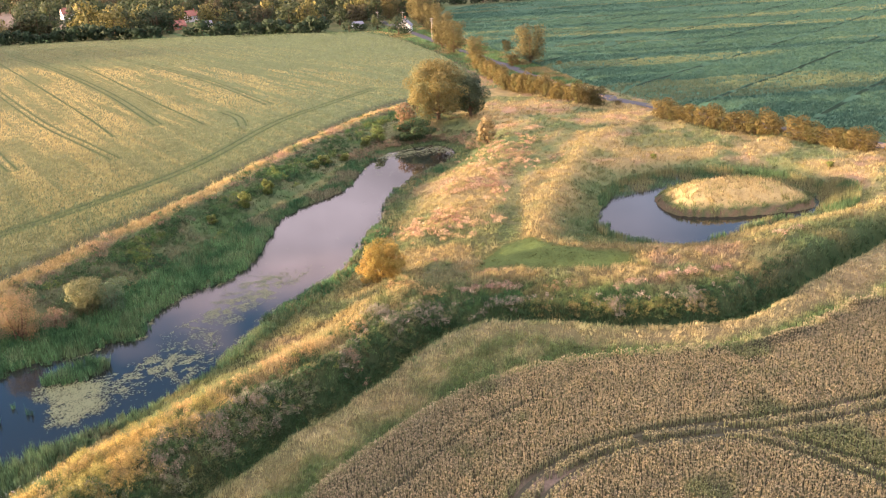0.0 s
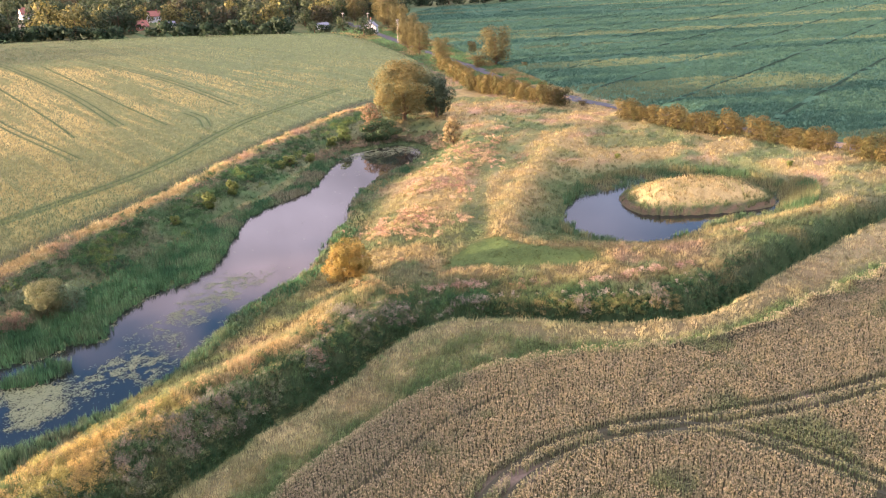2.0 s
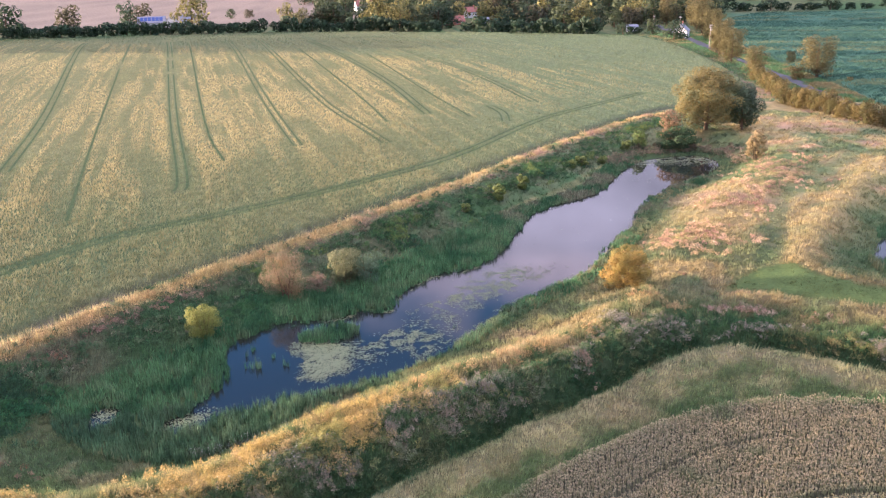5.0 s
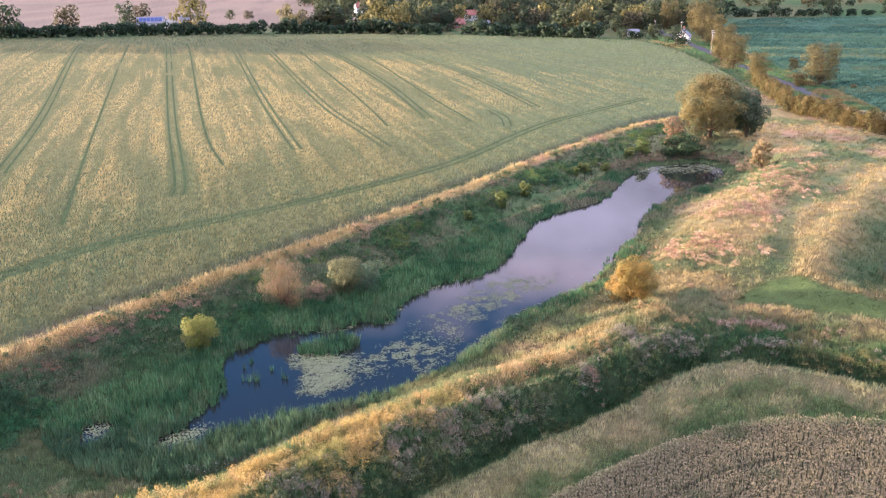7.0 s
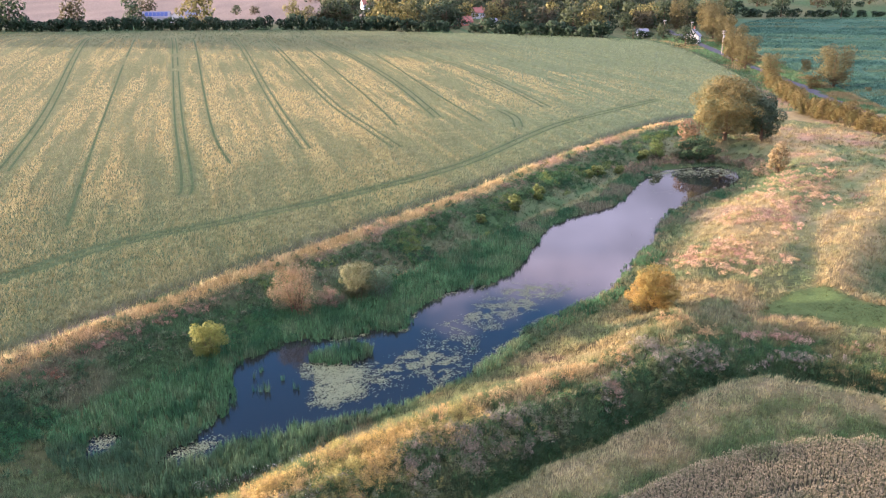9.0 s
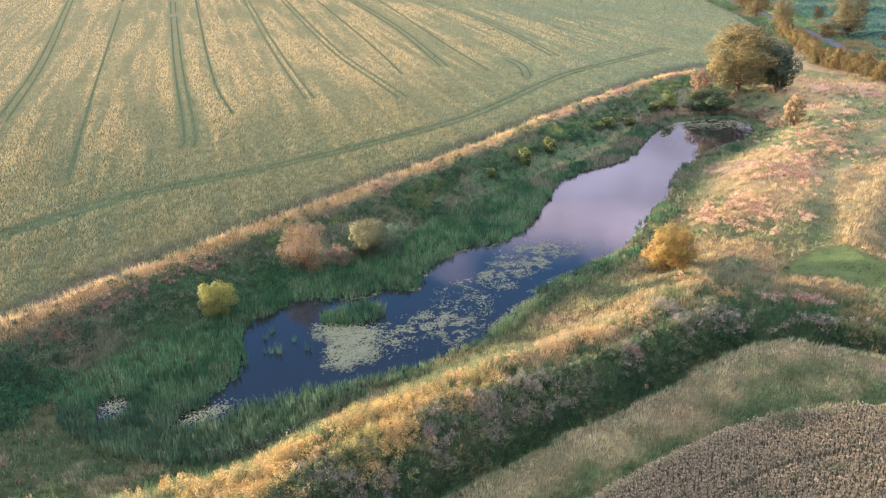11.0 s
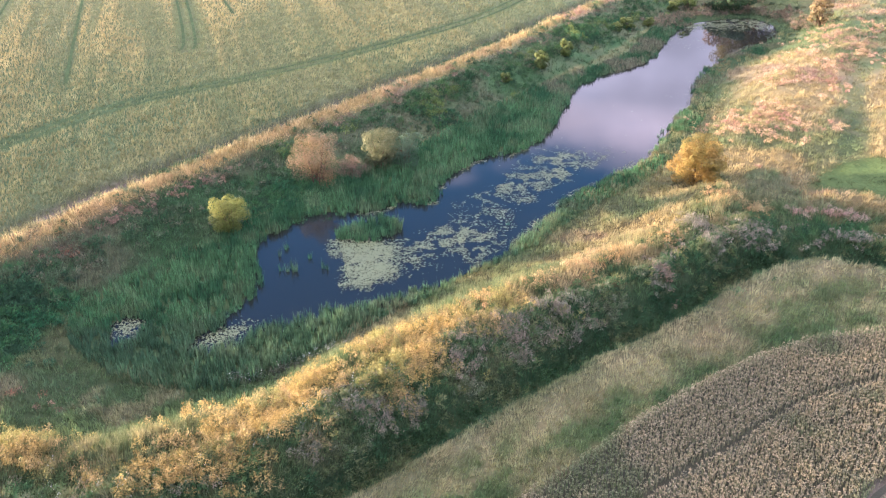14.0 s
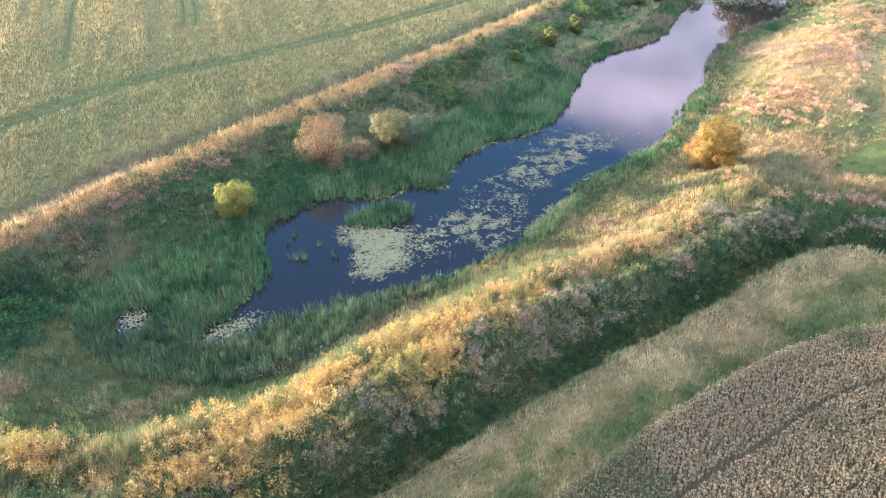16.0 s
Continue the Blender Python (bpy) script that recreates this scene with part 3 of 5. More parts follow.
# ---- field crops ----
def leaf_cloud(centres, radii, counts, size, tint, shell=0.55, quads=False, up=0.0, plume=0.0):
    """Leaves strewn through ellipsoids, thickest near their skins: one triangle (or two) each."""
    idx = np.repeat(np.arange(len(centres)), counts)
    n = len(idx)
    d = RNG.normal(0, 1, (n, 3))
    d /= np.linalg.norm(d, axis=1)[:, None]
    q = RNG.uniform(shell ** 3, 1, n) ** (1 / 3)
    p = np.asarray(centres)[idx] + d * q[:, None] * np.asarray(radii)[idx]
    nrm = d * 1.1 + RNG.normal(0, 0.55, (n, 3)) + (0, 0, up)
    nrm /= np.linalg.norm(nrm, axis=1)[:, None]
    a = np.cross(nrm, RNG.normal(0, 1, (n, 3)))
    a /= np.linalg.norm(a, axis=1)[:, None] + 1e-9
    b = np.cross(nrm, a)
    if plume:
        b = d * 0.6 + RNG.normal(0, 0.35, (n, 3)) + (0.45, -0.1, 0.5)
        b /= np.linalg.norm(b, axis=1)[:, None]
    s = (np.asarray(size) * RNG.uniform(0.6, 1.35, n))[:, None]
    t = (np.asarray(tint)[idx] if np.ndim(tint) > 1 else np.tile(tint, (n, 1))) * RNG.uniform(0.8, 1.2, (n, 1))
    if quads:
        v = np.stack([p - a * s, p - b * s * 0.55, p + a * s, p + b * s * 0.55], 1).reshape(-1, 3)
        return v, np.arange(4 * n).reshape(n, 4), np.repeat(t, 4, 0)
    w = 0.8 - 0.35 * plume
    v = np.stack([p - a * s * w, p + a * s * w, p + b * s * (1.3 + 1.1 * plume)], 1).reshape(-1, 3)
    return v, np.arange(3 * n).reshape(n, 3), np.repeat(t, 3, 0)


def fan(n, near, far, a0, a1):
    """Places strewn over a sector round the pond's south end, thinning out with distance."""
    r = near * (far / near) ** RNG.uniform(0, 1, n)
    a = np.radians(RNG.uniform(a0, a1, n))
    return r * np.sin(a), r * np.cos(a) - 5, r


ROWS = [curve(q) for q in ([(-68, 169), (-84, 250), (-126, 438), (-136, 490)], [(-29, 145), (-31, 160), (-47, 243), (-80, 427), (-92, 490)], [(24.5, 219), (18, 285), (2, 380), (-12, 450)],
                           [(43, 203), (44.5, 216), (43, 228)], [(-60, 88), (-45, 104), (-33.6, 117.2), (-18.3, 127.4), (0, 141), (23.3, 163), (50.3, 201), (69.2, 220), (92, 240)])]
FAINT = [curve(q) for q in ([(-9, 183), (-22, 258), (-45, 403), (-58, 480)], [(11, 182), (6, 204), (-6, 260), (-34, 431), (-40, 470)], [(57, 232), (52, 284), (44, 327), (30, 395)])]
SEAMS = [curve(q) for q in ([(-24, 170), (-35, 221), (-67, 409), (-78, 470)], [(13, 208), (6, 264), (-17, 411)], [(35, 212), (25, 290), (14, 378)], [(-44, 128), (-66, 240), (-108, 470)])]


def rut_distance(x, y, lines, gauge=0.95):
    best = np.full(len(x), 1e9)
    for line in lines:
        best = np.minimum(best, np.abs(dist_line(x, y, line) - gauge))
    return best


def field_crop():
    x, y, r = fan(560000, 78, 620, -42, 32)
    keep = signed(x, y, FIELD) < 0.25
    x, y, r = x[keep], y[keep], r[keep]
    rut = np.minimum(np.minimum(rut_distance(x, y, ROWS), rut_distance(x, y, FAINT) + 0.14), rut_distance(x, y, SEAMS, 0.0) + 0.2)
    keep = rut > (0.26 + 0.0009 * r) * RNG.uniform(0.5, 1.3, len(x)) * (0.45 + 1.1 * fbm(x, y, 16, 35))
    x, y, r, rut = x[keep], y[keep], r[keep], rut[keep]
    z = ground_height(x, y) - 0.02
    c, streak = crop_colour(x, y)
    c = c * (0.72 + 0.56 * vnoise(x, y, 0.75, 36))[:, None]
    c = mixc(c, (0.075, 0.125, 0.05), smooth(1.0, 0.2, rut) * 0.85)
    c = mixc(c, (0.125, 0.165, 0.07), smooth(2.8, 1.3, rut_distance(x, y, ROWS, 0.0)) * 0.65)
    c = c * RNG.uniform(0.88, 1.12, (len(x), 1))
    hgt = (0.36 + 0.3 * streak) * RNG.uniform(0.7, 1.2, len(x)) * (1 - 0.4 * smooth(1.2, 0.2, rut)) * (1 - 0.25 * smooth(130, 260, r))
    wid = 0.035 + 0.00095 * r
    lean = RNG.normal(0, 0.16, (len(x), 2)) + (0.08, -0.03)
    stuff("barley_crop", blades(np.stack([x, y, z], 1), hgt, wid, lean, c, -0.75), "ripening green to yellow barley in a large sloping field, far shade tinted in", "barley crop", M_CROP)


def right_crop():
    x, y, r = fan(230000, 165, 760, 22, 64)
    keep = (signed(x, y, RIGHT_FIELD) < -0.5)
    x, y, r = x[keep], y[keep], r[keep]
    lines = [np.array([(0.897 * k - 0.442 * c, 0.442 * k + 0.897 * c) for k in np.linspace(120, 700, 12)]) for c in np.arange(-42, 420, 28.6)]
    rut = rut_distance(x, y, lines, 0.0) + 0.95
    keep = np.abs(rut - 0.95) > 1.1 * RNG.uniform(0.7, 1.1, len(x))
    x, y, r = x[keep], y[keep], r[keep]
    z = ground_height(x, y) - 0.02
    c = mixc((0.055, 0.115, 0.078), (0.078, 0.14, 0.088), fbm(x, y, 35, 41))
    # sunlit strips across the field, painted as yellower crop
    sun_band = vnoise(0.298 * x + 0.955 * y, (0.955 * x - 0.298 * y) / 9, 14, 43)
    c = mixc(c, (0.21, 0.22, 0.10), smooth(0.68, 0.8, sun_band) * 0.6) * RNG.uniform(0.88, 1.12, (len(x), 1))
    stuff("green_crop", blades(np.stack([x, y, z], 1), RNG.uniform(0.3, 0.6, len(x)), 0.08 + 0.0012 * r, RNG.normal(0, 0.15, (len(x), 2)), c, -0.75),
          "dense dark green crop in a wide field beyond the road", "green crop", M_CROP)


WHEAT_TRACKS = [curve(q) for q in ([(20, 28), (27.8, 36.8), (34.4, 39.8), (39.8, 39.9), (45.4, 38.9), (51.2, 36.9), (57, 35.4), (63.3, 34.4), (80, 33), (110, 33)],
                                   [(41.5, 39.7), (45.2, 38.6), (47.9, 37.0), (49.8, 34.9), (51.6, 31.4), (53.5, 26.5), (55, 20)], [(6, 34.5), (15, 40.6), (21.4, 44), (27.4, 47.4), (32.4, 49), (37.4, 49.9), (42.5, 50)])]


def wheat_crop():
    """Rounded clumps of stalks and ears at even spacing, with narrow gaps between the drilled rows."""
    gx, gy = np.meshgrid(np.arange(-18, 94, 0.215), np.arange(22, 60, 0.215))
    x, y = (gx + RNG.uniform(-0.1, 0.1, gx.shape)).ravel(), (gy + RNG.uniform(-0.09, 0.09, gy.shape)).ravel()
    d = -at("wheat", x, y)
    row = (d / 1.05 + 0.3 * fbm(x, y, 4, 57)) % 1
    rut = rut_distance(x, y, WHEAT_TRACKS[:2], 0.9)
    single = dist_line(x, y, WHEAT_TRACKS[2])
    keep = (d > 0.05) & (y > np.interp(x, [-18, 20, 45, 60, 94], [14, 20, 24, 28, 42]) - 3) & ((row > 0.2) | (RNG.uniform(0, 1, len(x)) < 0.55)) & (rut > 0.33) & ((single > 0.2) | (fbm(x, y, 3, 55) < 0.44))
    bare = np.minimum(np.hypot((x - 31) / 3.4, (y - 38.4) / 1.0), np.hypot((x - 60) / 1.6, (y - 35.8) / 0.5))
    keep &= bare > RNG.uniform(0.7, 1.2, len(x)) * np.where(np.abs(rut - 0.9) < 0.45, 0.4, 1.0) * (0.5 + fbm(x, y, 2.2, 58))
    x, y, d, rut = x[keep], y[keep], d[keep], rut[keep]
    m = len(x)
    green = np.clip(smooth(0.54, 0.7, fbm(x, y, 7, 51)) + 0.5 * smooth(1.1, 0.5, rut), 0, 1)
    c = mixc((0.35, 0.295, 0.175), (0.19, 0.205, 0.10), green) * RNG.uniform(0.9, 1.1, (m, 1))
    # outermost row brightened in the tint, as if the low sun lit it
    c = c * (1 + 0.25 * np.exp(-(d / 0.5) ** 2))[:, None]
    H = (0.5 + 0.3 * fbm(x, y, 1.2, 52)) * RNG.uniform(0.84, 1.12, m)
    z = at("h", x, y) - 0.02
    foot = np.stack([x, y, z], 1)
    # stalks tinted darker than the ears, for the shade low in the crop
    stuff("wheat_stalks", blades(foot, H, np.full(m, 0.11), RNG.normal(0, 0.05, (m, 2)), c * (0.7, 0.8, 0.7)), "ripening tan wheat stalks in curved rows, toned down for shade", "wheat", M_CROP)
    cen = np.stack([x, y, z + H - 0.05], 1)
    stuff("wheat_ears", leaf_cloud(cen, np.tile((0.1, 0.1, 0.1), (m, 1)), np.full(m, 6), 0.066, c, 0.4, False, 0.8), "tan ears of ripening wheat", "wheat", M_CROP)


field_crop()
right_crop()
wheat_crop()


def shifted(line, d):
    t = np.gradient(line, axis=0)
    return line + np.stack([-t[:, 1], t[:, 0]], 1) / np.linalg.norm(t, axis=1)[:, None] * d


for off in np.arange(-42, 240, 28.6):
    line = np.array([(0.897 * k - 0.442 * off, 0.442 * k + 0.897 * off) for k in np.linspace(120, 620, 101)])
    line = line[signed(line[:, 0], line[:, 1], RIGHT_FIELD) < -3]
    if len(line) > 4:
        ribbon("tyre_track", line, 1.3, 0.06, M_LANE, "dark tramline pressed into the green crop", "wheel track")
for line, width in [(q, 0.5) for q in ROWS] + [(q, 0.34) for q in FAINT]:
    for side in (-0.95, 0.95):
        ribbon("tyre_track", shifted(line, side), width, 0.06 + 0.004 * side, M_RUT, "dark green tramline pressed into the barley", "wheel track")
for line in SEAMS:
    ribbon("tyre_track", line, 0.5, 0.06, M_RUT, "dark green seam between two drilled strips of barley", "wheel track")
for line in WHEAT_TRACKS[:2]:
    for side in (-0.9, 0.9):
        ribbon("tyre_track", shifted(line, side), 0.42, 0.03 + 0.004 * side + (0.012 if line is WHEAT_TRACKS[1] else 0), M_TRACK, "worn wheel rut through the wheat", "wheel track")


# ---- grass of banks and meadow ----


def meadow_grass():
    n = 125000
    x, y, r = fan(n, 36, 235, -46, 58)
    ok = (x > -80) & (x < 146) & (y > 16) & (y < 262)
    x, y, r = x[ok], y[ok], r[ok]
    ok = (at("field", x, y) > 0.3 + 1.3 * smooth(-26, -29, x) * smooth(-37, -34, x)) & (at("wheat", x, y) > 0.1) & ((at("marsh", x, y) > -0.6) | ((x - 0.72 * y > -50) & (y > 78) & (at("pond", x, y) > 0.15))) & (at("road", x, y) > 2.6) & (at("right", x, y) > 0)
    ok &= (at("pond2", x, y) > 0.1) | (at("isle", x, y) < -0.25)
    ok &= at("ditch", x, y) > 0.35
    x, y, r = x[ok], y[ok], r[ok]
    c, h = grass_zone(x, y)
    per = 10
    m = len(x)
    tuft_r = RNG.uniform(0.1, 0.45, m) * (0.6 + 0.005 * r)
    h = h * RNG.choice([0.65, 0.9, 1.2], m)
    a = RNG.uniform(0, 2 * np.pi, (m, per))
    q = np.sqrt(RNG.uniform(0, 1, (m, per))) * tuft_r[:, None]
    bx, by = (x[:, None] + q * np.cos(a)).ravel(), (y[:, None] + q * np.sin(a)).ravel()
    H = (h[:, None] * RNG.uniform(0.55, 1.15, (m, per))).ravel()
    droop = RNG.uniform(0.15, 0.6, (m, per)).ravel() * H
    wind = np.stack([fbm(x, y, 3, 71) - 0.42, fbm(x, y, 3, 72) - 0.55], 1) * 0.9
    lean = np.stack([np.cos(a).ravel() * droop, np.sin(a).ravel() * droop], 1) * 0.7 + np.repeat(wind, per, 0) * H[:, None]
    z = at("h", bx, by) - 0.03
    R = np.repeat(r, per)
    W = 0.025 + 0.00046 * R
    C = np.repeat(c * RNG.uniform(0.62, 1.36, (m, 1)), per, 0) * RNG.uniform(0.8, 1.22, (m * per, 1))
    stuff("meadow_grass", blades(np.stack([bx, by, z], 1), H, W, lean, C), "long straw-coloured and green grass on banks and meadow", "grass")


meadow_grass()


def crest_grass():
    u = RNG.uniform(0, 1, 38000) * (len(CREST) - 1.001)
    i = u.astype(int)
    p = CREST[i] + (CREST[i + 1] - CREST[i]) * (u - i)[:, None] + RNG.normal(0, 0.6, (len(u), 2))
    x, y = p[:, 0], p[:, 1]
    ok = (x > -60) & (at("field", x, y) > 0.3)
    x, y = x[ok], y[ok]
    m = len(x)
    n1 = fbm(x, y, 5, 77)
    # gold lifted well above plain straw, painting in the sun on the crest
    c = mixc(mixc((0.62, 0.46, 0.19), GREEN * 1.4, smooth(0.6, 0.75, n1)), PINK * 1.2, smooth(0.5, 0.64, fbm(x, y, 8, 78)) * 0.25) * RNG.uniform(0.8, 1.2, (m, 1))
    stuff("crest_grass", blades(np.stack([x, y, at("h", x, y) - 0.03], 1), (0.12 + 0.38 * n1) * RNG.uniform(0.6, 1.2, m), RNG.uniform(0.06, 0.11, m), RNG.normal(0, 0.24, (m, 2)), c),
          "tall golden grass along the crest of the bank, brightened as sunlit", "grass")


crest_grass()


def verge_grass():
    line = np.vstack([ROAD[5:30]])
    x, y = along_line(line, 60000, 9.0, 4.0)
    ok = (signed(x, y, FIELD) > 0.6) & (signed(x, y, RIGHT_FIELD) > 0.3) & (dist_line(x, y, ROAD) > 2.4) & (y > 205) & (y < 440)
    x, y = x[ok], y[ok]
    m = len(x)
    c = mixc(mixc(STRAW * 0.7, GREEN, smooth(0.38, 0.55, fbm(x, y, 9, 74))), GREEN, smooth(0.5, 0.6, fbm(x, y, 5, 75)) * 0.6) * RNG.uniform(0.7, 1.3, (m, 1))
    stuff("verge_grass", blades(np.stack([x, y, ground_height(x, y) - 0.03], 1), RNG.uniform(0.3, 0.9, m), RNG.uniform(0.2, 0.35, m), RNG.normal(0, 0.2, (m, 2)), c), "rough straw grass on the roadside verges", "grass")


# ---- reeds ----
def spots(points, n, r):
    p = np.array(points, float)[RNG.integers(0, len(points), n)] + RNG.normal(0, r, (n, 2))
    return p[:, 0], p[:, 1]


ISLET = closed([(-5.4, 81.2), (-1.4, 79.6), (1.8, 82.4), (-0.4, 85.2), (-3.4, 83.9)])


def reeds():
    x, y = scatter(105000, -32, 90, 54, 176)
    dm, dp = at("marsh", x, y), at("pond", x, y)
    islet = inside(x, y, ISLET)
    pool, wet = pools(x, y), wet_margin(x, y)
    edge = 0.5 * (fbm(x, y, 2.4, 81) - 0.5)
    ok = ((dm < 0.4) & (dp > -0.35 + edge * 2.4 + wet * 0.7) & (pool > 1)) | islet
    ok &= ~((x > 66) & (y > 148))
    strip = ((x - 0.72 * y) > -50) & (y > 79)
    ok &= ~strip | (fbm(x, y, 7, 84) > 0.42) | (y < 95)
    x, y, dm, dp = x[ok], y[ok], dm[ok], dp[ok]
    tx, ty = spots([(-9.5, 75), (-8, 77.5), (-6.5, 74.5), (-10.5, 79), (-5, 88), (6, 90.5), (13, 81.5), (21, 106)], 20, 0.6)
    x, y, dm, dp = np.r_[x, tx], np.r_[y, ty], np.r_[dm, tx * 0], np.r_[dp, tx * 0]
    n1, n2 = fbm(x, y, 4, 82), fbm(x, y, 1.6, 83)
    right = (x - 0.72 * y) > -50
    c = mixc((0.05, 0.115, 0.048), (0.12, 0.215, 0.086), smooth(0.3, 0.65, 0.5 * n1 + 0.5 * n2))
    c = mixc(c, (0.17, 0.16, 0.09), smooth(0.55, 0.7, n2) * np.where(right, 0.75, 0.35))
    # near-bank reeds toned greyer, the tint standing in for shade
    c = mixc(c, (0.085, 0.125, 0.07), np.where((wet_margin(x, y) > 0.4) | (y < 66), 0.5, 0.0))
    far_end = smooth(118, 130, y)
    c = mixc(c, (0.22, 0.19, 0.12), far_end * smooth(0.4, 0.6, n1) * 0.8)
    per = 10
    m = len(x)
    tall = np.where(inside(x, y, ISLET), 1.25, np.where(right, np.where(y > 79, 0.8, 1.0), 1.2)) * (0.8 + 0.4 * n2) * (1 - 0.25 * far_end) * RNG.uniform(0.62, 1.22, m)
    H = (tall[:, None] * RNG.uniform(0.55, 1.1, (m, per))).ravel()
    a = RNG.uniform(0, 2 * np.pi, (m, per))
    q = RNG.uniform(0.02, 0.17, (m, per))
    bx, by = (x[:, None] + q * np.cos(a)).ravel(), (y[:, None] + q * np.sin(a)).ravel()
    out = (0.12 + 1.6 * q).ravel() * H
    lean = np.stack([np.cos(a).ravel() * out, np.sin(a).ravel() * out], 1) * 0.6 + RNG.normal(0, 0.08, (m * per, 2))
    C = np.repeat(c * RNG.uniform(0.75, 1.3, (m, 1)), per, 0) * RNG.uniform(0.45, 1.75, (m * per, 1))
    z = np.clip(at("h", bx, by), -0.1, 0.12) - 0.05
    stuff("pond_reeds", blades(np.stack([bx, by, z], 1), H, RNG.uniform(0.07, 0.125, m * per), lean, C), "dense dark green reeds round the long pond", "reeds")


def small_pond_reeds():
    x, y = scatter(60000, 68, 124, 74, 120)
    d2, di = at("pond2", x, y), at("isle", x, y)
    back = ((y > 104.5 + 0.06 * (x - 90)) | (x > 109.5)) & (d2 < 1.5)
    west = (x < 77) & (y > 82) & (y < 93) & (d2 < 1.0) & (d2 > -2.2 + 2 * fbm(x, y, 3, 86))
    rim = (np.abs(d2 - 0.3) < 0.7) & (fbm(x, y, 3, 87) > 0.55)
    tip = (x > 106) & (y < 90) & (d2 < 5) & (d2 > -6)
    ok = (back | west | rim | tip) & (di > 0.3)
    x, y = x[ok], y[ok]
    m = len(x)
    n1 = fbm(x, y, 4, 88)
    c = mixc((0.10, 0.17, 0.07), (0.24, 0.23, 0.10), smooth(0.4, 0.65, n1)) * RNG.uniform(0.7, 1.3, (m, 1))
    H = (0.7 + 0.5 * n1) * RNG.uniform(0.7, 1.2, m)
    z = np.maximum(at("h", x, y), 0.5) - 0.02
    stuff("small_pond_reeds", blades(np.stack([x, y, z], 1), H + 0.3, RNG.uniform(0.1, 0.17, m), RNG.normal(0, 0.12, (m, 2)), c), "olive green reeds and sedge round a small pond", "reeds")


reeds()
small_pond_reeds()


# ---- leafy plants ----
def weeds(name, x, y, rad, hgt, per, size, tint, label, category):
    """Plants of several upright heads each; every head is a small plume of leaves or seeds."""
    m, heads = len(x), 9
    z = at("h", x, y)
    q, a = np.sqrt(RNG.uniform(0, 1, (m, heads))), RNG.uniform(0, 2 * np.pi, (m, heads))
    up = hgt[:, None] * (0.9 - 0.45 * q ** 2) * RNG.uniform(0.72, 1.1, (m, heads))
    hx, hy = x[:, None] + rad[:, None] * q * np.cos(a), y[:, None] + rad[:, None] * q * np.sin(a)
    cen = np.stack([hx, hy, z[:, None] + up * 0.72], -1).reshape(-1, 3)
    r = (rad[:, None] * RNG.uniform(0.24, 0.42, (m, heads))).ravel()
    radii = np.stack([r, r, np.maximum(r * 1.1, 0.3 * up.ravel())], 1)
    shade = np.repeat(tint, heads, 0) * RNG.uniform(0.55, 1.45, (m * heads, 1))
    return stuff(name, leaf_cloud(cen, radii, np.full(m * heads, max(per // heads, 1)), size, shade, 0.3, False, 0.0, 1.0), label, category, M_LEAF)


def along_line(line, n, spread_m, offset=0.0, a=0.0, b=1.0):
    u = RNG.uniform(a, b, n) * (len(line) - 1.001)
    i = u.astype(int)
    p = line[i] + (line[i + 1] - line[i]) * (u - i)[:, None]
    t = line[i + 1] - line[i]
    nn = np.stack([-t[:, 1], t[:, 0]], 1) / np.linalg.norm(t, axis=1)[:, None]
    q = p + nn * (RNG.normal(0, spread_m, n) + offset)[:, None]
    return q[:, 0], q[:, 1]


def patchy(x, y, seed, low, size=5.0):
    k = fbm(x, y, size, seed) > low
    return x[k], y[k]


verge_grass()


def sown(name, xy, r0, r1, h0, h1_, per, size, cols, label, clear=0.0):
    x, y = xy
    if clear:
        free = at("ditch", x, y) > clear
        x, y = x[free], y[free]
    n = len(x)
    pick = np.argsort(np.argsort(fbm(x, y, 2.6, len(name)) + RNG.normal(0, 0.035, n))) * len(cols) // n
    weeds(name, x, y, RNG.uniform(r0, r1, n), RNG.uniform(h0, h1_, n), per, size, np.array(cols)[pick] * RNG.uniform(0.85, 1.15, (n, 1)), label, "weeds")


def both(*pairs):
    return np.concatenate([p[0] for p in pairs]), np.concatenate([p[1] for p in pairs])


GOLD_PATCHES = [(-2.7, 56.9), (-0.1, 57.3), (2.4, 57), (5.4, 59.3), (-1.3, 53.9), (-6.2, 53.2), (-7.4, 51.8), (-1.5, 51.2), (1.2, 54), (-11.4, 48.5), (-13.5, 47.1), (-14.6, 45.2), (-12.1, 44.5), (-16.5, 44.4), (-26.6, 48.2), (-24.7, 46.9), (-9.6, 50), (9.1, 61.7), (3.2, 59.4), (0.6, 55.6)]
CREST_PATCHES = [(12.6, 64.6), (16.7, 66.7), (19.6, 67.8), (22.4, 68.8), (26.4, 70.7), (35.1, 79.3), (38.3, 78.2), (6.8, 62.6)]
PLUMES = [(5.8, 56), (8.4, 57.9), (11.6, 58.3), (13.9, 57.6), (3.9, 54.9), (14.8, 59.9), (23.1, 64.4), (18.4, 60.6), (35.1, 71.6), (37.6, 71.2), (42, 71), (45, 70.2), (-2.4, 48.6), (0, 49.8), (4.5, 52.9), (-4.4, 49.8), (9.2, 56.4), (30.1, 69.2), (14, 59), (12.2, 60.1), (31.6, 72.2), (29.6, 73.6), (63, 59.6), (55, 63)]
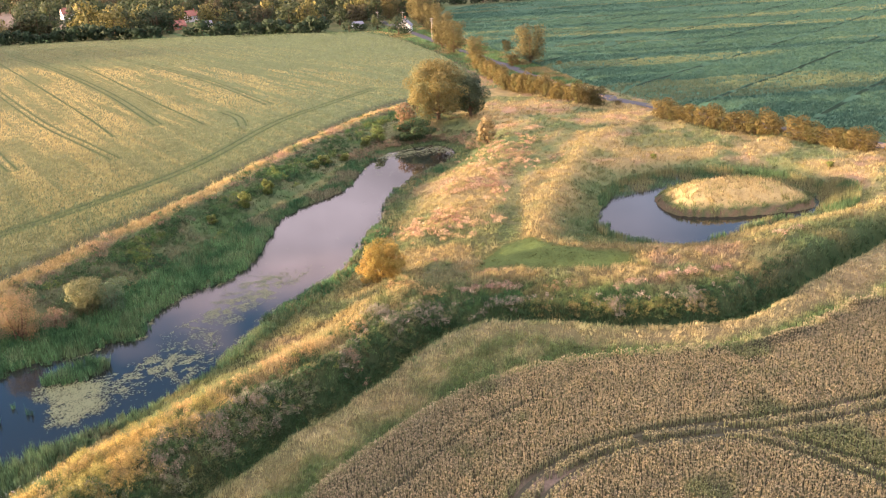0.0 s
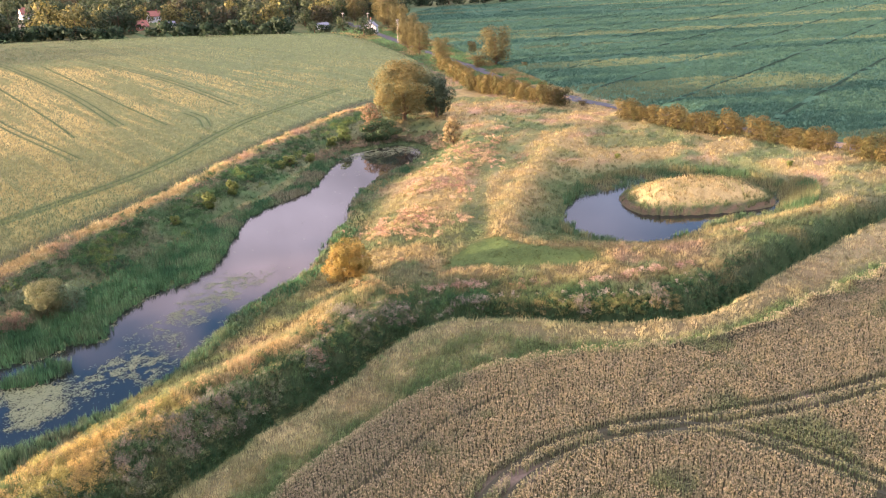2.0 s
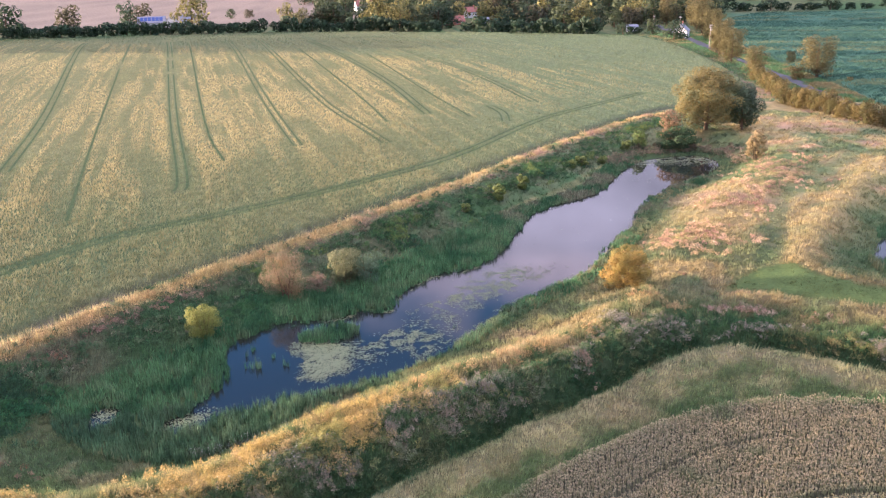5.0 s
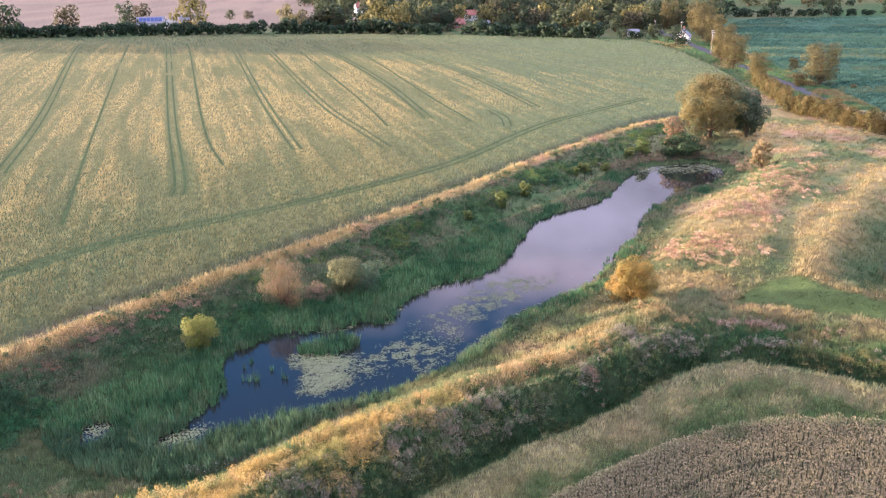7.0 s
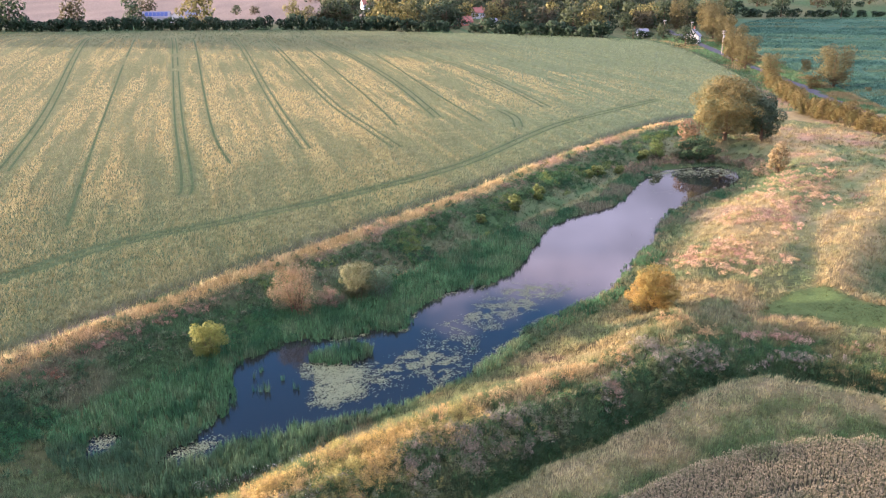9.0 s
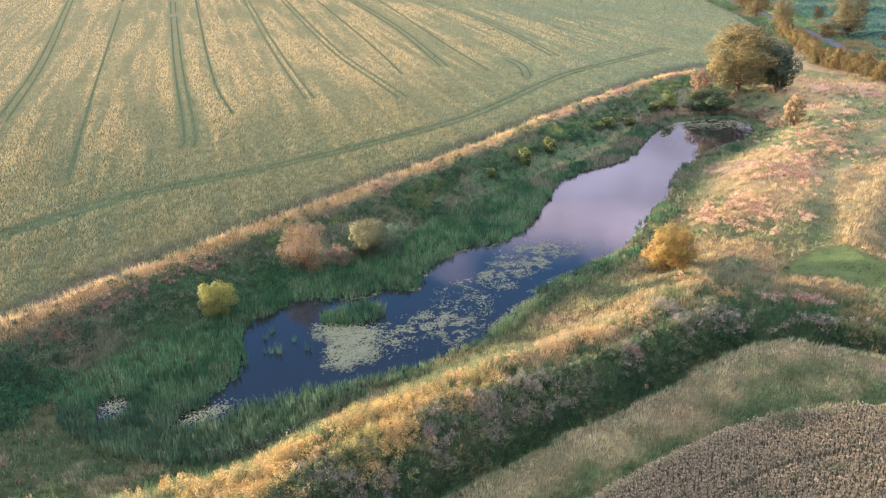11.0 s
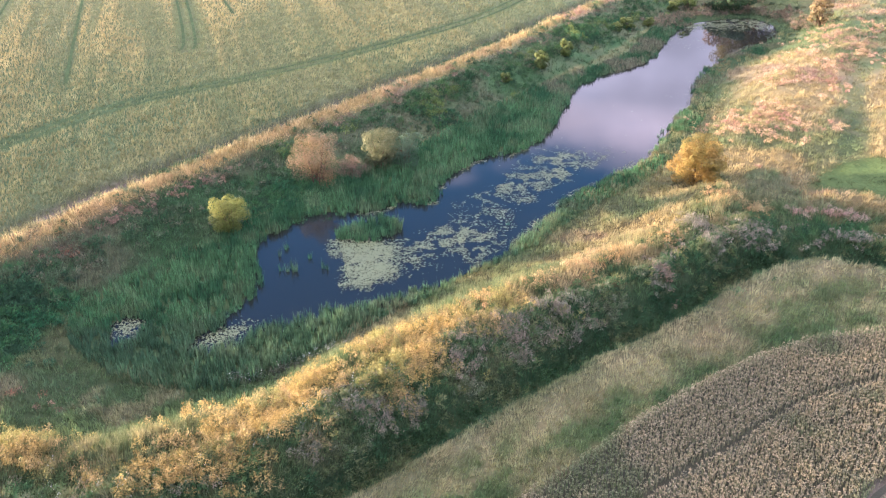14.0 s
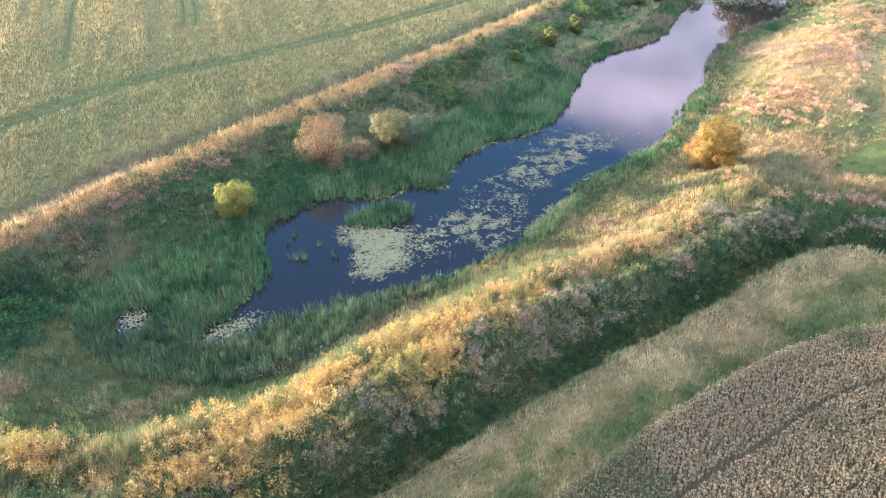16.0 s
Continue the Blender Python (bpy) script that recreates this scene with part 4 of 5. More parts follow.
sown("goldenrod", both(spots(GOLD_PATCHES, 860, 1.15), patchy(*along_line(RIDGE, 700, 1.8, -1.2, 0.1, 0.62), 90, 0.56, 3.4)), 0.32, 0.72, 0.8, 1.8, 144, 0.056,
     ((0.47, 0.345, 0.12), (0.44, 0.335, 0.105), (0.40, 0.30, 0.125), (0.31, 0.28, 0.09)), "patches of yellow flowering weeds on the top of the dam", 1.4)
sown("amber_weeds", spots(CREST_PATCHES, 210, 0.95), 0.28, 0.55, 0.5, 1.0, 108, 0.052, ((0.50, 0.34, 0.14), (0.46, 0.30, 0.14), (0.44, 0.34, 0.16)), "amber seeding weeds on the crest of the dam")
sown("thistle", both(spots(PLUMES, 480, 0.8), patchy(*along_line(RIDGE, 260, 1.3, -5.0, 0.12, 0.8), 91, 0.52, 3.2)), 0.32, 0.66, 0.7, 1.35, 144, 0.054,
     ((0.265, 0.235, 0.175), (0.25, 0.235, 0.165), (0.29, 0.245, 0.175), (0.20, 0.215, 0.125)), "grey-pink seeding thistles on the ditch side of the dam", 1.3)
sown("flank_weeds", patchy(*along_line(RIDGE, 1000, 1.6, -4.6, 0.12, 0.98), 94, 0.42, 3.0), 0.3, 0.7, 0.4, 1.0, 90, 0.078,
     ((0.08, 0.145, 0.055), (0.12, 0.185, 0.068), (0.06, 0.12, 0.045), (0.20, 0.215, 0.09), (0.10, 0.16, 0.06)), "dark green leafy weeds on the flank of the dam", 1.2)
sown("ragwort", along_line(RIDGE, 90, 1.7, -4.6, 0.15, 0.95), 0.3, 0.55, 0.7, 1.3, 108, 0.06, ((0.24, 0.26, 0.075), (0.20, 0.25, 0.08), (0.30, 0.28, 0.09)), "single yellow-green plants on the flank of the dam", 1.6)
# shade of the ditch worked into the dark greens of its weeds
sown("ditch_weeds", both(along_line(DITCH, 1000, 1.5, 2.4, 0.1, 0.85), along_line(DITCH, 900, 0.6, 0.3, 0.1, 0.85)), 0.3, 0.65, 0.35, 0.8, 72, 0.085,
     ((0.035, 0.08, 0.03), (0.06, 0.11, 0.04), (0.045, 0.09, 0.034), (0.11, 0.135, 0.055)), "dark green nettles and weeds along the ditch, darkened for its shade")
sown("sedge", along_line(DITCH, 240, 0.7, 2.2, 0.60, 0.74), 0.3, 0.6, 0.4, 0.8, 81, 0.07, ((0.21, 0.20, 0.07), (0.16, 0.18, 0.06), (0.24, 0.21, 0.085)), "olive gold sedge along the ditch", 1.2)
sown("seeding_grass", along_line(DITCH, 90, 0.8, 4.0, 0.42, 0.8), 0.3, 0.6, 0.4, 0.9, 117, 0.06,
     ((0.42, 0.35, 0.27), (0.34, 0.28, 0.21)), "pale seeding grass heads beside the ditch", 1.4)
sown("willowherb", spots([(42.8, 77.4), (43.9, 77.3), (45.2, 77.1), (46.3, 76.9), (47.4, 76.2), (48.4, 75.2), (53.4, 72.5), (58.7, 67.1), (59.8, 66.8), (61, 66.7), (65, 66.5), (66.4, 66.1), (67.9, 65.8), (72, 65.5), (88.3, 71.4), (91.9, 72), (23.9, 65.2), (24.4, 64.8), (56, 63.4)], 120, 0.5), 0.3, 0.6, 0.5, 0.95, 117, 0.058,
     ((0.44, 0.28, 0.20), (0.42, 0.29, 0.22), (0.42, 0.33, 0.23)), "salmon pink seeding weeds in rows and patches")
sown("dock", spots([(13.9, 131), (-25, 87.6), (-22, 90), (-18, 94), (-9, 50.3), (-26.1, 54.2), (-29.2, 56.1), (0.5, 55.5), (-32.5, 76.9), (-30.5, 78.8), (-27, 85.4), (4, 118), (52, 71.8), (54.2, 71.4)], 80, 0.7), 0.25, 0.5, 0.4, 0.9, 90, 0.055,
     ((0.30, 0.15, 0.09), (0.33, 0.21, 0.14), (0.28, 0.19, 0.12)), "rust red seeding docks")
sown("bank_sorrel", patchy(*along_line(CREST, 420, 0.8, -2.3, 0.12, 0.95), 101, 0.55, 5.0), 0.3, 0.65, 0.4, 0.85, 90, 0.07,
     ((0.31, 0.20, 0.145), (0.28, 0.20, 0.14), (0.34, 0.25, 0.16)), "pinkish brown seeding sorrel under the crest of the bank")
sown("nettles", spots([(-9, 92.5), (-11, 92), (-5, 95), (-13, 88.5), (-11, 88), (-33, 72), (-31, 69), (-36, 70), (-35, 66), (-33, 63), (-39, 62), (4, 104), (10, 113), (40, 150), (48, 160)], 900, 1.7), 0.4, 0.8, 0.5, 1.0, 72, 0.115,
     ((0.05, 0.125, 0.05), (0.075, 0.155, 0.055), (0.05, 0.10, 0.045)), "lush dark green nettles on the bank")
sown("bank_weeds", patchy(*along_line(CREST, 1700, 2.6, -5.4, 0.18, 0.97), 92, 0.46, 4), 0.3, 0.7, 0.4, 0.95, 72, 0.095,
     ((0.075, 0.135, 0.055), (0.13, 0.165, 0.085), (0.11, 0.155, 0.07), (0.19, 0.18, 0.11), (0.055, 0.11, 0.045), (0.09, 0.15, 0.065)), "mixed green and brown weeds on the shaded bank slope")
sown("dry_reeds", spots([(62, 168), (66, 170.5), (70, 172), (74, 173), (83, 171), (86, 168), (87, 163), (85, 158), (59, 164), (80, 173.5)], 260, 1.5), 0.4, 0.9, 0.7, 1.4, 108, 0.12,
     ((0.24, 0.19, 0.12), (0.20, 0.175, 0.10), (0.13, 0.155, 0.075), (0.27, 0.21, 0.13)), "dry tan reeds and scrub at the head of the pond")
sown("leafy_weeds", patchy(*along_line(CREST, 520, 2.4, -6.8, 0.42, 0.96), 103, 0.45, 6), 0.5, 1.15, 0.7, 1.6, 126, 0.11,
     ((0.045, 0.095, 0.035), (0.06, 0.12, 0.04), (0.085, 0.15, 0.045), (0.05, 0.10, 0.04), (0.15, 0.19, 0.05)), "tall leafy green plants on the bank above the pond")
sown("meadow_weeds", patchy(*spots([(46, 100), (50, 106), (52, 101), (56, 110), (62, 116), (65, 118), (70, 124), (72, 126), (78, 132), (82, 139), (81, 131), (84, 142), (90, 148)], 900, 3.6), 93, 0.46, 4), 0.35, 0.75, 0.4, 0.85, 99, 0.075,
     ((0.48, 0.33, 0.21), (0.50, 0.36, 0.19), (0.40, 0.24, 0.165), (0.33, 0.30, 0.13)), "straw and salmon coloured seeding plants in the meadow")
bx, by = along_line(RIDGE, 120, 1.2, -3.0, 0.2, 0.5)
edge = RNG.uniform(0, 1, 60)
sown("cow_parsley", (np.r_[bx, -14 + 9.5 * edge], np.r_[by, 57.2 + 4.2 * edge ** 1.3 + RNG.normal(0, 0.35, 60)]), 0.2, 0.4, 0.9, 1.1, 9, 0.04, ((0.75, 0.74, 0.68),), "small white flower heads among the weeds")
bx, by = spots([(-10.5, 58.6), (-8.6, 59.6), (-12.6, 58)], 60, 0.7)
sown("bramble", (bx, by), 0.4, 0.7, 0.4, 0.7, 99, 0.07, ((0.05, 0.085, 0.04), (0.07, 0.10, 0.05), (0.12, 0.125, 0.085)), "low dark bramble by the reeds")


# ---- duckweed and lilies on the long pond ----
ALGAE_ZONE = closed([(-5, 79.5), (-0.6, 79.4), (4, 81.4), (7.8, 84.6), (9.4, 89), (13, 92.8), (18, 97.2), (22.6, 102.2), (26.5, 101.2), (30.2, 99.6), (26.2, 95.4), (20.8, 92), (16, 87.2), (13.4, 81.6), (10.8, 77.2), (7, 74.2), (1, 72.2), (-4, 71.6), (-4.6, 76)])
ALGAE_MAT = closed([(-4.5, 79.2), (-2, 79.5), (0.3, 78.6), (0, 75.6), (-0.8, 73), (-3, 72), (-4.3, 72.8), (-4.1, 76)])


def algae():
    x, y = np.hstack([scatter(150000, -8, 82, 66, 168), scatter(300000, -8, 32, 69, 104), scatter(80000, 54, 84, 146, 170)])
    a = smooth(0.8, -1.5, signed(x, y, ALGAE_ZONE) + 3.0 * (fbm(x, y, 3.0, 98) - 0.5))
    m = signed(x, y, ALGAE_MAT) + 3.0 * (fbm(x, y, 2.6, 97) - 0.45)
    dp = at("pond", x, y) - 0.8 * wet_margin(x, y)
    # rafts drift along the pond, broken by open leads
    along, across = 0.63 * x + 0.77 * y, 0.77 * x - 0.63 * y
    n1, n2, n3 = fbm(along * 0.6, across, 3.2, 95), fbm(x, y, 0.9, 96), fbm(along * 0.7, across, 7.0, 99)
    dens = a * np.clip(0.05 + 0.5 * smooth(0.38, 0.62, 0.6 * n1 + 0.4 * n3), 0, 1) * smooth(0.34, 0.62, n2)
    dens = np.maximum(dens, smooth(2.0, -1.6, m) * (0.5 + 0.4 * smooth(0.35, 0.55, n2)))
    dens = np.maximum(dens, 0.75 * smooth(157, 165, y + 6 * (n1 - 0.5)) * smooth(0.36, 0.5, n2))
    dens = np.maximum(dens, 0.03 * (y > 98) * (n2 > 0.6) * (n3 > 0.45))
    dens = np.maximum(dens, smooth(-1.4, -0.3, dp) * 0.25 * (n1 > 0.55) * (y > 78))
    ok = (RNG.uniform(0, 1, len(x)) < dens) & (dp < -0.1)
    u, v = RNG.normal(0, 1.4, 620), RNG.normal(0, 0.55, 620)
    extra_x, extra_y = np.r_[RNG.normal(-23.4, 0.75, 420), -15.0 + 0.83 * u - 0.56 * v], np.r_[RNG.normal(66.4, 0.9, 420), 64.3 + 0.56 * u + 0.83 * v]
    x, y = np.r_[x[ok], extra_x], np.r_[y[ok], extra_y]
    k = len(x)
    r = RNG.uniform(0.03, 0.085, k) * np.where(signed(x, y, ALGAE_MAT) < 0, 1.15, 1.0)
    ang = np.linspace(0, 2 * np.pi, 7)[:-1][None] + RNG.uniform(0, 1, (k, 1))
    rr = r[:, None] * RNG.uniform(0.6, 1.25, (k, 6))
    v = np.stack([x[:, None] + rr * np.cos(ang) * 1.25, y[:, None] + rr * np.sin(ang), np.repeat(RNG.uniform(0.012, 0.02, (k, 1)), 6, 1)], -1).reshape(-1, 3)
    i = np.arange(k)[:, None] * 6
    f = np.concatenate([i + np.array([[0, 1, 2, 3]]), i + np.array([[0, 3, 4, 5]])])
    ob = new("floating_duckweed", mesh_from("floating_duckweed", v, f, None, M_ALGAE))
    tagged(ob, "pale green duckweed and lily pads floating on the pond", "duckweed", "", "stuff")


algae()


# ---- trees and bushes ----
def tube(points, radii, sides=7):
    pts = [Vector(p) for p in points]
    v, f = [], []
    for i, p in enumerate(pts):
        d = (pts[min(i + 1, len(pts) - 1)] - pts[max(i - 1, 0)]).normalized()
        a = d.orthogonal().normalized()
        b = d.cross(a)
        for k in range(sides):
            w = 2 * math.pi * k / sides
            v.append(p + (a * math.cos(w) + b * math.sin(w)) * radii[i])
    for i in range(len(pts) - 1):
        for k in range(sides):
            f.append((i * sides + k, i * sides + (k + 1) % sides, (i + 1) * sides + (k + 1) % sides, (i + 1) * sides + k))
    return v, f


def joined(pieces):
    v, f = [], []
    for pv, pf in pieces:
        n = len(v)
        v += [tuple(q) for q in pv]
        f += [tuple(i + n for i in q) for q in pf]
    return np.array(v), np.array(f)


def woody(name, height, radius, foot, leaves, size, tint, label, category, blobs=16, stems=1, seed=0, shape=1.0, second=None, shell=0.66, limbs=12):
    """A tree or bush with its base at the origin: trunk (or several stems) with limbs, and a crown of leaf clumps."""
    r = np.random.default_rng(seed + 100)
    thing = new(name)
    crown_h = height - foot
    mid = foot + crown_h * 0.5
    zz = foot + crown_h * np.linspace(0.14, 0.86, blobs) + r.normal(0, 0.03 * height, blobs)
    wide = np.sqrt(np.clip(1 - ((zz - foot - 0.42 * crown_h) / (0.62 * crown_h)) ** 2, 0.05, 1)) ** (0.6 + 0.6 * shape)
    ang = np.arange(blobs) * 2.4 + r.uniform(0, 0.8, blobs)
    away = radius * wide * r.uniform(0.25, 0.74, blobs)
    cen = np.stack([np.cos(ang) * away, np.sin(ang) * away, zz], 1)
    br = r.uniform(0.27, 0.43, blobs) * (16 / blobs) ** 0.3
    rad = np.stack([br * radius, br * radius, br * np.minimum(radius, crown_h * 0.45)], 1)
    pieces = []
    for k in range(stems):
        a = 2 * math.pi * k / stems + r.uniform(0, 1)
        off = 0.0 if stems == 1 else radius * 0.16
        x0, y0 = off * math.cos(a), off * math.sin(a)
        r0 = height * (0.028 if stems == 1 else 0.012)
        top = height * 0.82
        pieces.append(tube([(x0, y0, -0.3), (x0 * 1.2 + r.normal(0, 0.1), y0 * 1.2, height * 0.25), (x0 * 2.2 + r.normal(0, 0.2), y0 * 2.2 + r.normal(0, 0.2), height * 0.5), (x0 * 3, y0 * 3, top)],
                           [r0 * 1.25, r0, r0 * 0.7, r0 * 0.15]))
    for k in range(min(blobs, limbs)):
        c = cen[k]
        b = max(foot * 0.6, c[2] * 0.45)
        pieces.append(tube([(0, 0, b), (c[0] * 0.5, c[1] * 0.5, b + (c[2] - b) * 0.65), tuple(c)], [height * 0.012, height * 0.008, height * 0.002], 5))
    tv, tf = joined(pieces)
    part("trunk", mesh_from(name + "_trunk", tv, tf, None, M_BARK, True), thing, "brown bark, mostly hidden by leaves")
    cols = np.tile(np.array(tint), (blobs, 1)) * r.uniform(0.82, 1.18, (blobs, 1))
    if second is not None:
        pick = r.uniform(0, 1, blobs) < 0.4
        cols[pick] = np.array(second)
    vol = br ** 2
    cnt = np.maximum((leaves * vol / vol.sum()).astype(int), 4)
    v, f, c = leaf_cloud(cen, rad, cnt, size, cols, shell, True)
    v[:, 2] = np.maximum(v[:, 2], 0.05)
    me = mesh_from(name + "_crown", v, f, c, M_LEAF, True)
    # leaves turn outwards, away from their clump and from the crown's heart
    clump = v - np.repeat(np.repeat(cen, cnt, 0), 4, 0)
    heart = v - np.array((0, 0, mid))
    turn = clump / (np.linalg.norm(clump, axis=1)[:, None] + 1e-6) * 0.6 + heart / (np.linalg.norm(heart, axis=1)[:, None] + 1e-6) * 0.45
    turn = turn + np.repeat(r.normal(0, 0.17, (len(v) // 4, 3)), 4, 0)
    me.normals_split_custom_set_from_vertices((turn / np.linalg.norm(turn, axis=1)[:, None]).tolist())
    part("crown", me, thing)
    return tagged(thing, label, category)


def put(ob, x, y, turn=0.0, size=1.0, tall=1.0, sink=0.05):
    ob.matrix_basis = pose(x, y, h1(x, y) - sink, 0, 0, turn) @ Matrix.Diagonal((size, size, size * tall, 1))
    return ob


def again(ob, x, y, turn=0.0, size=1.0, tall=1.0, sink=0.05, label=""):
    m = pose(x, y, h1(x, y) - sink, 0, 0, turn) @ Matrix.Diagonal((size, size, size * tall, 1))
    keep = ob.matrix_basis.copy()
    ob.matrix_basis = Matrix.Identity(4)
    c = copy_thing(ob, m)
    ob.matrix_basis = keep
    return tagged(c, label)


WILLOW, DARKLEAF = (0.20, 0.165, 0.058), (0.085, 0.115, 0.06)
put(woody("willow_tree", 15.4, 9.5, 0.2, 28000, 0.18, WILLOW, "large grey-green willow at the head of the pond", "tree", 84, 1, 1, 0.9, (0.17, 0.17, 0.075)), 86.5, 180)
put(woody("alder_tree", 10.5, 4.8, 0.2, 8500, 0.2, DARKLEAF, "smaller dark green tree beside the large willow", "tree", 22, 1, 2, 0.6), 94.5, 178.5)
put(woody("brown_bush", 6.5, 3.4, 0.1, 1800, 0.20, (0.27, 0.18, 0.10), "reddish brown bush beside the large willow", "bush", 12, 4, 3), 77.5, 178.5)
put(woody("dark_bush", 5.2, 5.4, 0.0, 5200, 0.18, (0.05, 0.085, 0.035), "low dark green bush below the large willow", "bush", 12, 4, 4), 77.0, 173.2)
put(woody("young_willow", 4.4, 2.3, 0.0, 1500, 0.17, (0.11, 0.15, 0.04), "round yellow-green bush by the head of the pond", "bush", 10, 4, 5), 68.5, 174.5)
put(woody("hawthorn", 7.0, 2.3, 0.1, 2600, 0.17, (0.30, 0.23, 0.11), "slender straw-coloured bush on the meadow edge", "bush", 14, 4, 6, 0.6), 86.3, 154.3)
put(woody("sallow_bush", 5.6, 3.7, 0.0, 30000, 0.07, (0.34, 0.225, 0.055), "round amber-leaved bush on the pond bank", "bush", 46, 5, 7, 0.3, (0.28, 0.22, 0.055)), 36.0, 87.6)
put(woody("yellow_willow", 4.6, 2.3, 0.0, 15000, 0.06, (0.24, 0.25, 0.06), "upright yellow-green willow bush by the reeds", "bush", 40, 5, 21, 0.4), -16.2, 83.2)
put(woody("dry_bush", 6.8, 3.3, 0.2, 17000, 0.05, (0.28, 0.20, 0.095), "airy reddish brown bush with thin foliage", "bush", 24, 7, 9, 0.4, (0.28, 0.21, 0.12), 0.2), -7.3, 94.5)
put(woody("dry_bush", 3.0, 2.0, 0.1, 4500, 0.052, (0.27, 0.19, 0.125), "low reddish brown bush with thin foliage", "bush", 12, 5, 10, 0.4, None, 0.2), -3.2, 96.2)
put(woody("grey_willow", 5.4, 2.9, 0.0, 16000, 0.066, (0.18, 0.185, 0.085), "round pale grey-green willow bush on the bank", "bush", 40, 5, 11, 0.4), 0.3, 98.6)
put(woody("grey_willow", 4.4, 2.8, 0.0, 9000, 0.066, (0.12, 0.17, 0.095), "grey-green willow bush in the shade of the bank", "bush", 14, 5, 12, 0.4), 3.4, 99.2)
small = put(woody("small_willow", 3.0, 1.3, 0.05, 1300, 0.15, (0.17, 0.2, 0.05), "small yellow-green bush on the reedy bank", "bush", 12, 4, 13, 0.5), 33.8, 140.2)
tagged(small, group="small bushes on the bank")
for x, y, k, tl in ((28.3, 135, 1.1, 0.9), (50.5, 159, 1.3, 0.6), (47.5, 156, 0.9, 0.7), (56, 163, 1.0, 0.6), (21.5, 128.5, 0.8, 0.7), (64.5, 172.5, 1.1, 0.8)):
    again(small, x, y, x * 37 % 360, k, tl)
for x, y in ((103.8, 118.5), (124, 95)):
    again(small, x, y, x, 0.6, 0.6, label="tiny bright yellow-green bush in the meadow")

# hedge along the road
shrubs = [woody("hedge_shrub", 4.5, 2.6, 0.0, 2700, 0.12, c, "amber-brown trimmed shrub in the roadside hedge", "hedge shrub", 14, 3, 20 + i, 0.2, shell=0.82, limbs=4) for i, c in enumerate(((0.13, 0.102, 0.032), (0.105, 0.095, 0.03), (0.14, 0.108, 0.034)))]
for q in shrubs:
    tagged(q, group="roadside hedge")
length = np.r_[0, np.cumsum(np.linalg.norm(np.diff(HEDGE, axis=0), axis=1))]
placed = 0
for k, d in enumerate(np.arange(2, length[-1], 2.3)):
    x, y = float(np.interp(d, length, HEDGE[:, 0])), float(np.interp(d, length, HEDGE[:, 1]))
    if 149 < y < 168.5 or (k % 9 == 7 and y < 149):
        continue
    wob, q = random.uniform(-0.35, 0.35), shrubs[k % 3]
    tall = random.uniform(0.85, 1.12) * (1.1 if y > 168 else 0.95)
    if placed < 3:
        put(q, x + wob, y, k * 71, random.uniform(0.9, 1.15), tall)
    else:
        again(q, x + wob, y, k * 71, random.uniform(0.9, 1.15), tall)
    placed += 1
for i in range(13):
    u = i / 12
    again(shrubs[i % 3], 127.5 + 14 * u + random.uniform(-0.5, 0.5), 222 + 46 * u, i * 50, random.uniform(1.0, 1.25), random.uniform(0.85, 1.15))
for x, y, k, tl in ((131.5, 168.5, 0.5, 0.6), (163, 246, 0.5, 0.6), (172, 300, 0.9, 1.1), (152, 259, 1.1, 0.9)):
    again(shrubs[2], x, y, x, k, tl, label="low amber-brown shrub beside the road")

# trees along the road
road_tree = put(woody("roadside_tree", 14.5, 8.2, 0.3, 9000, 0.2, (0.14, 0.12, 0.046), "broad olive-amber tree beside the road", "tree", 40, 1, 30, 0.8), 159.5, 259.5)
tagged(road_tree, group="trees along the road")
for x, y, k, tl in ((147.5, 280, 0.66, 1.05), (152.5, 309, 0.85, 1.1), (160, 335, 0.85, 1.25), (178, 384, 0.95, 1.15), (157, 330, 0.7, 1.2), (170, 352, 0.6, 1.2), (190, 425, 1.0, 1.2), (200, 455, 1.1, 1.2), (188, 470, 1.0, 1.3)):
    again(road_tree, x, y, x * 53 % 360, k, tl)

# far woods and village trees
WOODS = [woody("woodland_tree", 14, 8.0, 0.2, 620, 0.72, (0.05, 0.072, 0.034), "dark green tree in the village woods", "tree", 16, 1, 40, 0.6, shell=0.8, limbs=3),
         woody("woodland_tree", 15, 7.5, 0.2, 590, 0.72, (0.07, 0.088, 0.038), "green tree in the village woods", "tree", 14, 1, 41, 0.9, shell=0.8, limbs=3),
         woody("golden_tree", 14, 8.0, 0.2, 760, 0.68, (0.18, 0.165, 0.055), "golden olive tree near the village", "tree", 16, 1, 42, 0.6, shell=0.8, limbs=3),
         woody("woodland_tree", 12, 7.5, 0.2, 590, 0.72, (0.085, 0.078, 0.04), "brownish green tree in the village woods", "tree", 14, 1, 43, 0.5, shell=0.8, limbs=3),
         woody("field_shrub", 5.5, 5.5, 0.0, 430, 0.66, (0.036, 0.06, 0.028), "dark green shrub in the hedge at the field's end", "shrub", 12, 2, 44, 0.2, shell=0.8, limbs=2)]
first = set()


def plant(kind, x, y, k=1.0, tl=1.0):
    if kind in first:
        again(WOODS[kind], x, y, (x * 31 + y * 17) % 360, k, tl)
    else:
        first.add(kind)
        put(WOODS[kind], x, y, 0, k, tl)


